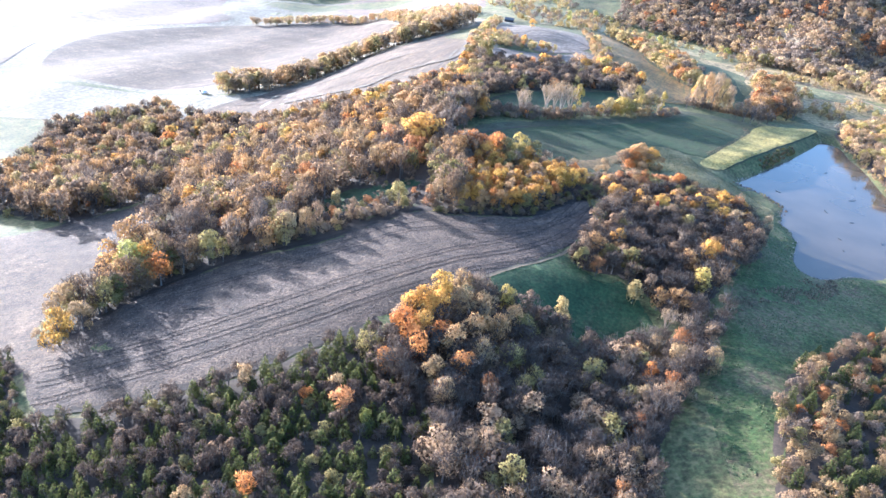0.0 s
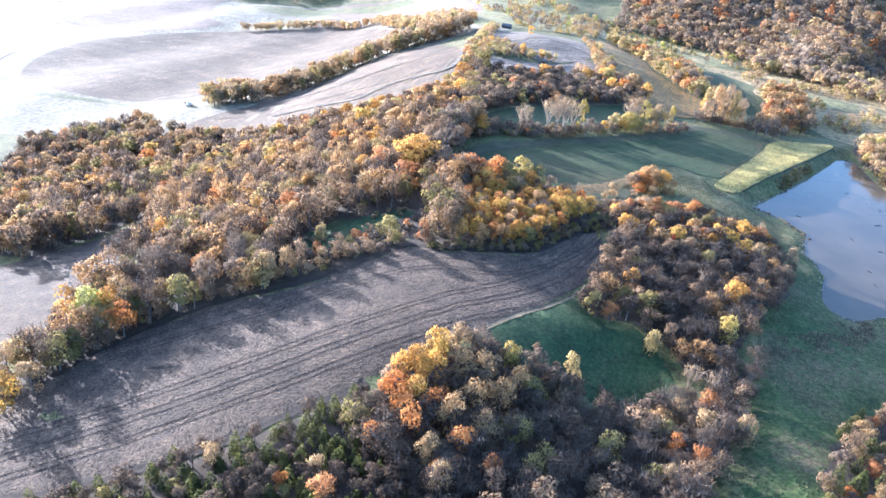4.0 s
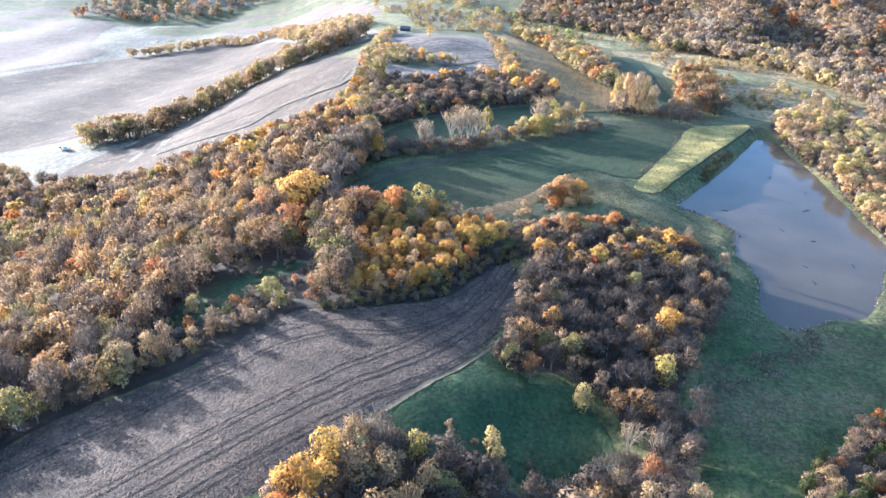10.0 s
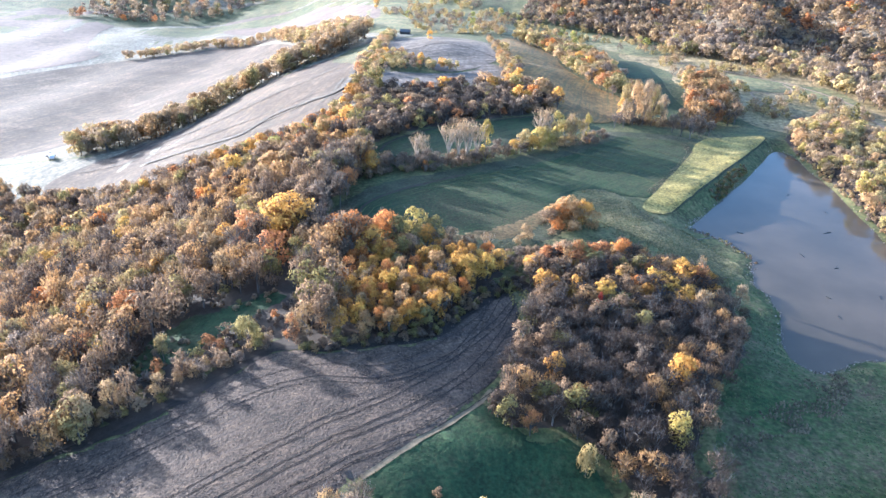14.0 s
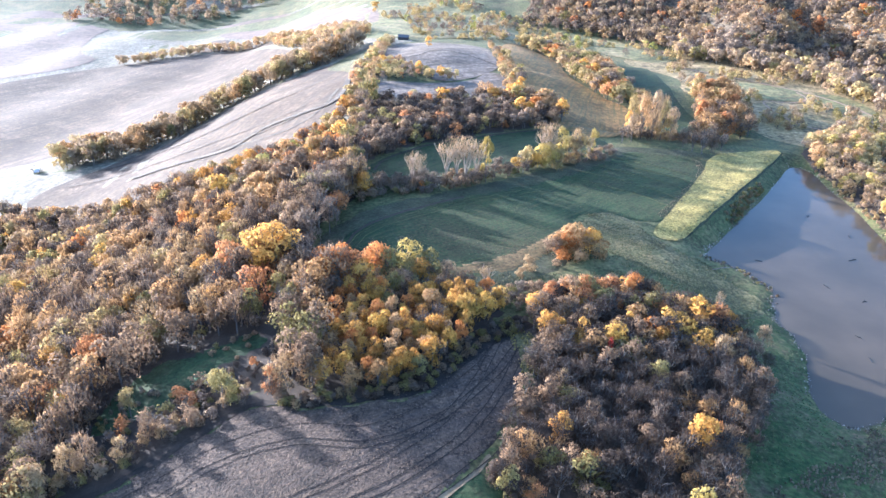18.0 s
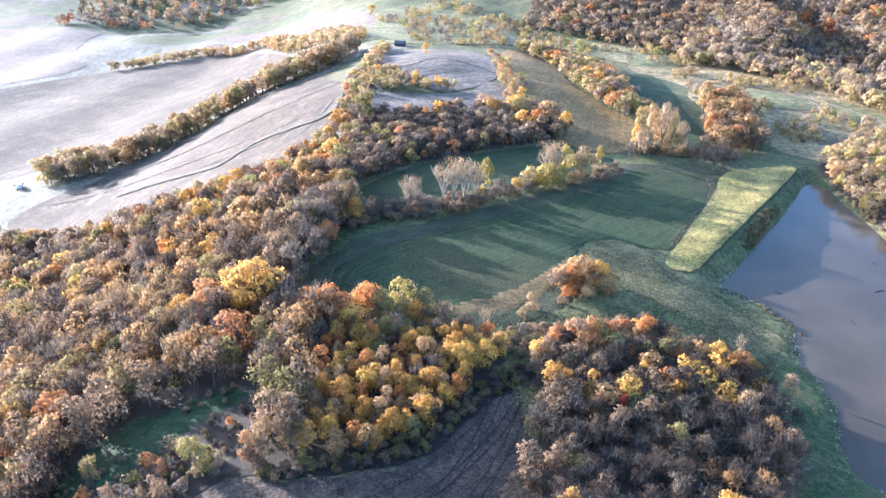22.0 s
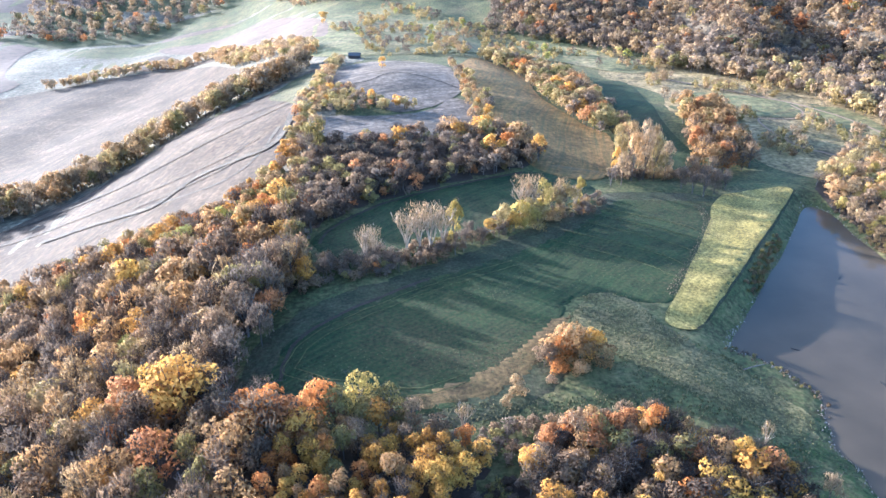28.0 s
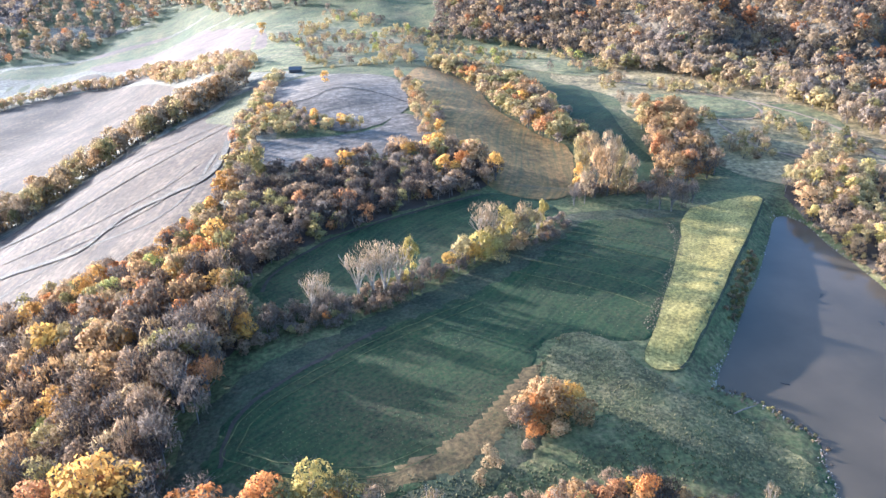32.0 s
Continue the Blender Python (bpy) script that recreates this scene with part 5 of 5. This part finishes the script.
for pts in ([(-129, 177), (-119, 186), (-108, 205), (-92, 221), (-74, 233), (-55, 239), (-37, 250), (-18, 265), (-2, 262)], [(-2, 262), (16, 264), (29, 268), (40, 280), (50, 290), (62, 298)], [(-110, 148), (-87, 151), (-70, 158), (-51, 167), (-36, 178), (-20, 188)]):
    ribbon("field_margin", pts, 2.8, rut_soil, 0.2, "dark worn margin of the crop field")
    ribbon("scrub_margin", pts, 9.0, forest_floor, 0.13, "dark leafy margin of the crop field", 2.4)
sheet("weedy_patch", [(55, 303), (61, 292), (61, 275), (56, 275), (54, 290)], clod_ground, 0.24, "weedy green end of the crop field", wobble=2.0)
sheet("weedy_spot", [(-110, 177.5), (-105.5, 179.5), (-101, 176.5), (-102, 174), (-106, 174)], clod_ground, 0.24, "weedy green spot in the stubble", wobble=1.5)
sheet("washed_mark", [(-87, 196), (-83, 198), (-77, 197), (-78, 194), (-84, 194)], rut_soil, 0.25, "dark washed-out spot in the stubble", wobble=1.0)
ribbon("grass_verge", [(10, 213), (24, 225), (37, 236), (43, 243)], 1.7, weeds, 0.2, "pale grass verge beside the crop field")
for pts, width in (([(-150, 552), (-122, 545), (-100, 536), (-80, 530), (-62, 545), (-40, 546), (-24, 547), (-16, 565), (-14, 600), (-10, 626)], 4.5), ([(-186, 590), (-150, 598), (-112, 590), (-80, 594), (-55, 606), (-34, 620), (-18, 630)], 2.6), ([(-95, 540), (-70, 538), (-48, 541), (-33, 550)], 1.5), ([(-200, 565), (-150, 570), (-105, 560), (-75, 556), (-46, 560), (-30, 572)], 1.6), ([(-178, 605), (-132, 625), (-92, 628), (-50, 636), (-20, 640)], 1.8)):
    ribbon("ridge_track", pts, width, worn_track, 0.9, "dark winding track over the ridge field")
sheet("ridge_scrub", [(-35, 669), (-22, 640), (-13, 623), (-8, 650), (0, 680), (-4, 711), (-20, 708)], clod_ground, 0.42, "green-brown weeds at the ridge field's end", 8)
ribbon("ridge_bank", [(-120, 520), (-84, 530), (-45, 522), (-28, 540), (-20, 580)], 2.5, worn_track, 0.5, "dark terrace line on the ridge field")
ribbon("knoll_track", [(12, 640), (30, 640), (50, 655), (75, 640), (88, 625)], 1.2, rut_soil, 0.5, "dark terrace line on the knoll")
ribbon("dirt_lane", [(240, 700), (248, 682), (277, 642), (301, 604), (316, 572), (321, 538), (314, 532), (313, 508), (310, 484), (307, 459), (300, 420)], 2.4, bare_clay, 0.4, "pale dirt lane below the hill")
ribbon("dirt_lane", [(298, 601), (296, 583), (280, 573), (262, 574), (258, 545), (262, 523), (276, 509)], 1.6, bare_clay, 0.4, "pale dirt lane through the brush pasture")
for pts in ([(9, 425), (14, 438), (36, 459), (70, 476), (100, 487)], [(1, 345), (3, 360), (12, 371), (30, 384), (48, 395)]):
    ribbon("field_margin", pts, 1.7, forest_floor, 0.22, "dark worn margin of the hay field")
# one pale colour for mown curves and for painted sun streaks
swath = material("dry_swath_sun_streak", [(0.045, 0.048, 0.014), (0.07, 0.067, 0.022), (0.105, 0.092, 0.034)], 0.2, 1.2, grain=(0.9, 0.5))
for shift in (4.5, 8.0):
    ribbon("hay_swath", [(77, 409), (47, 395), (28, 384), (9, 371), (0, 360), (-2, 346), (16, 334), (39, 329), (56, 334)], 0.35, swath, 0.34, "pale curved swath left by the mower", shift)
# straight pale bands painted in as sun streaks falling between the trees
for x0, y0, x1, y1 in ((96, 420, 146.7, 378.6), (104, 427, 154.5, 385.5), (113, 434, 163, 394.4), (120.2, 439.8, 168.3, 402.3), (126.1, 445, 174, 410.9)):
    ribbon("hay_swath", [(x0, y0), ((x0 + x1) / 2 + 2, (y0 + y1) / 2 + 1), (x1 - 12, y1 + 8)], 0.45, swath, 0.34, "pale straight sun streak painted over the hay field")
ribbon("dam_path", [(129, 358.6), (138.6, 367.4), (155.8, 386.1), (184.2, 418.9), (203.3, 440.7), (219.3, 460.7)], 1.0, margin_grass, 0.42, "worn wheel line along the dam's crest")
sheet("bare_patch", [(20, 331), (38, 329), (52, 329), (64, 334), (76, 345), (92, 368), (84, 367), (66, 348), (50, 338), (36, 334)], mixed_brown, 0.16, "worn brown earth at the hay field's corner", 2.0, wobble=2.5)
sheet("clod_strip", CLODS, clod_ground, 0.2, "tussocky grass strip below the dam", wobble=2.0)

# ---- tussocks, weeds and shore stones ----


def lumps(name, places, lo, hi, tall, mat, label, category):
    """Small uneven lumps: four-sided tufts or stones on the ground."""
    v, q = [], []
    z = height(places[:, 0], places[:, 1])
    for i, (x, y) in enumerate(places):
        r = rng.uniform(lo, hi)
        a0 = rng.uniform(0, 6.28)
        n = 8 * i
        for k in range(4):
            a1 = a0 + k * 1.571 + rng.uniform(-0.3, 0.3)
            v.append((x + r * math.cos(a1), y + r * math.sin(a1), z[i] - 0.15))
        for k in range(4):
            a1, s = a0 + k * 1.571, r * rng.uniform(0.25, 0.75)
            v.append((x + s * math.cos(a1), y + s * math.sin(a1), z[i] + 0.15 + r * tall * rng.uniform(0.6, 1.3)))
        q += [(n + k, n + (k + 1) % 4, n + 4 + (k + 1) % 4, n + 4 + k) for k in range(4)] + [(n + 4, n + 5, n + 6, n + 7)]
    return tagged(new(name, mesh_from(name, v, q, None, [mat])), label, category, kind="stuff")


def patchy(outline, spacing, size, least):
    """Places inside an outline, thinned where a slow noise is low."""
    p = scatter(outline, spacing)
    return np.array([q for q in p if noise.noise((q[0] * size, q[1] * size, 5.0)) + 0.6 * noise.noise((q[0] * 0.3, q[1] * 0.3, 2.0)) > least])


straw_tufts = material("straw_tufts", [(0.04, 0.028, 0.018), (0.072, 0.051, 0.033), (0.125, 0.09, 0.06)], 0.3, 1.5, island=0.5, bump=0)
green_tufts = material("green_tufts", [(0.03, 0.048, 0.017), (0.052, 0.064, 0.024), (0.095, 0.085, 0.036)], 0.1, 1.0, island=0.5, bump=0)
dry_tufts = material("dry_tufts", [(0.044, 0.045, 0.015), (0.078, 0.069, 0.025), (0.132, 0.104, 0.045)], 0.1, 1.0, island=0.5, bump=0)
brown_weeds = material("brown_weeds", [(0.046, 0.035, 0.021), (0.075, 0.056, 0.032), (0.115, 0.088, 0.05)], 0.3, 1.5, island=0.5, bump=0)
ROUGH = [(30, 332), (40, 322), (55, 318), (75, 322), (95, 324), (118, 314), (134, 300), (140, 312), (146, 320), (142, 334), (134, 348), (125, 352), (118, 362), (112, 378), (98, 380), (86, 362), (74, 345), (60, 334)]
lumps("grass_tussocks", patchy(ROUGH, 0.95, 0.07, -0.1), 0.14, 0.38, 0.9, dry_tufts, "dry grass tussocks on the rough strip", "grass")
lumps("weed_tussocks", patchy(CLODS, 0.95, 0.09, 0.0), 0.14, 0.36, 0.9, dry_tufts, "brown weed tussocks below the dam", "weeds")
lumps("strip_tussocks", patchy(STRIP, 0.95, 0.1, -0.1), 0.15, 0.4, 0.5, pale_grass, "dry tussocks on the dam's slope", "grass")
WEED_BAND = [(144, 260), (149, 257), (146, 242), (124, 229), (108, 224), (97, 213), (89, 202), (82, 196), (80, 203), (92, 215), (104, 230), (122, 241), (136, 257)]
lumps("weed_band", patchy(WEED_BAND, 0.9, 0.12, -0.05), 0.2, 0.55, 0.8, brown_weeds, "brown weeds along the ditch by the pond", "weeds")
lumps("pasture_tufts", patchy(RIGHT_MEADOW, 1.3, 0.05, 0.0), 0.16, 0.42, 0.35, green_tufts, "green grass tufts of the pasture", "grass")
lumps("meadow_tufts", patchy(MEADOW, 1.2, 0.08, -0.05), 0.12, 0.3, 0.35, meadow_green, "green grass tufts of the small meadow", "grass")
lumps("hay_tufts", patchy(HAY, 1.5, 0.05, 0.1), 0.12, 0.35, 0.4, green_tufts, "grass tufts in the mown hay field", "grass")
lumps("stubble_tufts", patchy(FIELD_A, 1.0, 0.03, -0.35), 0.13, 0.31, 0.4, straw_tufts, "stubble tufts of the crop field", "stubble")
lumps("field_end_weeds", patchy([(55, 304), (62, 290), (61, 273), (55, 274), (54, 292)], 0.8, 0.2, -0.1), 0.2, 0.5, 1.0, pale_grass, "pale weeds at the end of the crop field", "weeds")
lumps("spot_weeds", patchy([(-109, 177.5), (-105.5, 179), (-101, 176), (-105, 174)], 0.8, 0.2, -0.1), 0.2, 0.5, 1.0, green_tufts, "green weeds in the stubble", "weeds")
lumps("stubble_clods", patchy(FIELD_B, 1.5, 0.03, -0.3), 0.12, 0.32, 0.35, straw_tufts, "stubble tufts of the field below the woods", "stubble")
WEED_LINE = [(126.1, 379.2), (128.7, 375.7), (143.9, 395.9), (155.6, 412.4), (167.7, 431.6), (169.8, 446.4), (166.6, 446), (163.7, 431.4), (152.6, 414.1), (141.3, 398.3)]
lumps("weed_line", scatter(WEED_LINE, 0.9), 0.14, 0.34, 1.0, weeds, "brown weeds between hay field and dam", "weeds")
shore = []
for i in range(len(SHORE)):
    (ax, ay), (bx, by) = SHORE[i], SHORE[(i + 1) % len(SHORE)]
    for s in range(int(14 * (0.7 + noise.noise((ax * 0.08, ay * 0.08, 6.0))))):
        t = rng.random()
        x, y = ax + (bx - ax) * t + rng.normal() * 0.9, ay + (by - ay) * t + rng.normal() * 0.9
        shore.append((x, y))
lumps("shore_stones", np.array(shore), 0.08, 0.34, 0.6, stone, "pale stones and clods along the pond's shore", "stones")
REEDS = [(158, 380), (163, 384), (177, 401), (191, 418), (189, 421), (173, 404), (159, 386)]
wood("reeds", REEDS, 1.8, {("shrub", "tan"): 3, ("shrub", "olive"): 3, ("shrub", "brown"): 1.5}, 2.8, 2, "tan reeds along the dam's foot")
CORNER_WEEDS = [(134, 352), (139, 355), (146, 349), (151, 341), (154, 333), (155, 326), (152, 318), (149, 319), (151, 327), (149, 334), (146, 341), (141, 346)]
wood("shore_weeds", CORNER_WEEDS, 2.2, {("shrub", "tan"): 3, ("shrub", "mauve"): 2, ("shrub", "olive"): 2}, 1.8, 2, "low tan weeds along the shore")


# ---- shed, machine, log and driftwood ----
plank = material("weathered_boards", [(0.035, 0.028, 0.024), (0.06, 0.05, 0.043), (0.09, 0.075, 0.065)], 0.8, 4.0)
white_paint = material("white_paint", [(0.55, 0.54, 0.52), (0.68, 0.67, 0.65)], 0.5, 3.0, rough=0.45, bump=0.1, spec=0.4)
rubber = material("tyre_rubber", [(0.015, 0.015, 0.015), (0.03, 0.029, 0.028)], 1.0, 6.0, rough=0.8)


def box(x0, x1, y0, y1, z0, z1, top=0.0):
    """A slightly tapered block with chamfered upper edges."""
    bm = bmesh.new()
    bmesh.ops.create_cube(bm, size=1)
    for v in bm.verts:
        sx = 1 - top if v.co.z > 0 else 1
        v.co = ((x0 + x1) / 2 + v.co.x * (x1 - x0) * sx, (y0 + y1) / 2 + v.co.y * (y1 - y0) * sx, z0 if v.co.z < 0 else z1)
    bmesh.ops.bevel(bm, geom=bm.edges[:], offset=0.05, segments=1, affect="EDGES")
    return bm


def piece(name, bm, mat, parent, label=""):
    me = bpy.data.meshes.new(name)
    bm.to_mesh(me)
    bm.free()
    me.materials.append(mat)
    return part(name, me, parent, label)


def roof_half(w, l, low, high, side):
    bm = bmesh.new()
    pts = [(0, -l, high), (0, l, high), (side * w, l, low), (side * w, -l, low)]
    vs = [bm.verts.new(p) for p in pts] + [bm.verts.new((p[0], p[1], p[2] + 0.15)) for p in pts]
    for f in ((0, 1, 2, 3), (7, 6, 5, 4), (0, 4, 5, 1), (1, 5, 6, 2), (2, 6, 7, 3), (3, 7, 4, 0)):
        bm.faces.new([vs[i] for i in f])
    bmesh.ops.recalc_face_normals(bm, faces=bm.faces)
    return bm


def shed(x, y, w, l, h, turn, label):
    e = new("shed")
    e.matrix_basis = pose(x, y, ground_at(x, y) - 0.2, 0, 0, turn)
    for side in (-1, 1):
        piece("side_wall", box(side * w - 0.1, side * w + 0.1, -l, l, 0, h), plank, e)
        piece("end_wall", box(-w + 0.1, w - 0.1, side * l - 0.1, side * l + 0.1, 0, h), plank, e)
        piece("roof", roof_half(w + 0.5, l + 0.4, h - 0.25, h + 1.6, side), tin, e, "grey tin roof")
    # near-black slab on the end wall imitates the shade inside a doorway
    piece("door", box(-1.3, 1.3, -l - 0.2, -l - 0.1, 0, h - 0.5), rubber, e, "dark slab standing for a shaded doorway")
    return tagged(e, label, "shed")


shed(23, 744, 2.6, 4.2, 2.8, 80, "small dark wooden shed with a grey roof at the pasture's edge")


def machine(x, y, turn):
    """A parked harvester: body, cab, header and wheels."""
    e = new("farm_machine")
    e.matrix_basis = pose(x, y, ground_at(x, y) + 0.3, 0, 0, turn)
    piece("body", box(-1.6, 1.6, -3.2, 2.4, 1.1, 3.7, 0.12), white_paint, e)
    piece("cab", box(-1.2, 1.2, 2.4, 4.1, 1.6, 3.9, 0.1), rubber, e, "dark glazed cab")
    piece("header", box(-3.4, 3.4, 4.6, 6.0, 0.3, 1.2, 0.1), plank, e, "dark cutting header")
    piece("auger", box(1.5, 1.9, -4.6, 1.6, 3.2, 3.6), white_paint, e)
    for sx in (-1, 1):
        for yy, r in ((2.0, 0.95), (-2.3, 0.65)):
            bm = bmesh.new()
            bmesh.ops.create_cone(bm, cap_ends=True, segments=16, radius1=r, radius2=r, depth=0.6)
            bmesh.ops.bevel(bm, geom=bm.edges[:], offset=0.06, segments=1, affect="EDGES")
            bm.transform(pose(sx * 1.75, yy, r - 0.3, 0, 90, 0))
            piece("wheel", bm, rubber, e)
    return tagged(e, "pale farm machine parked at the field's edge", "harvester")


machine(-234, 602, 30)


def log(x, y, z, length, r, turn, label, mat=pale_bark):
    v, q, out = merge([stick((0, 0, 0), (length * 0.5, 0.15, 0.05), r, r * 0.85, 7), stick((length * 0.5, 0.15, 0.05), (length, -0.1, 0.1), r * 0.85, r * 0.5, 7), stick((length * 0.6, 0, 0.1), (length * 0.75, 0.9, 0.5), r * 0.4, r * 0.15, 4)])
    e = new("log", mesh_from("log", v, q, None, [mat], out))
    e.matrix_basis = pose(x, y, z, 0, 0, turn)
    return tagged(e, label, "log", "driftwood of the pond")


log(136, 341, ground_at(136, 341) + 0.2, 8, 0.22, 14, "long grey fallen log in the grass by the pond", bark)
for x, y, n, turn in ((195, 352, 4, 20), (176, 331, 3, 100), (188, 300, 3, 60), (160, 351, 2.5, 150), (183, 322, 2, 10), (207, 372, 2.5, 70), (170, 300, 2, 130), (198, 391, 3, 45), (166, 287, 2.5, 80)):
    log(x, y, WATER, n, 0.2, turn, "dark driftwood floating in the pond", rubber)
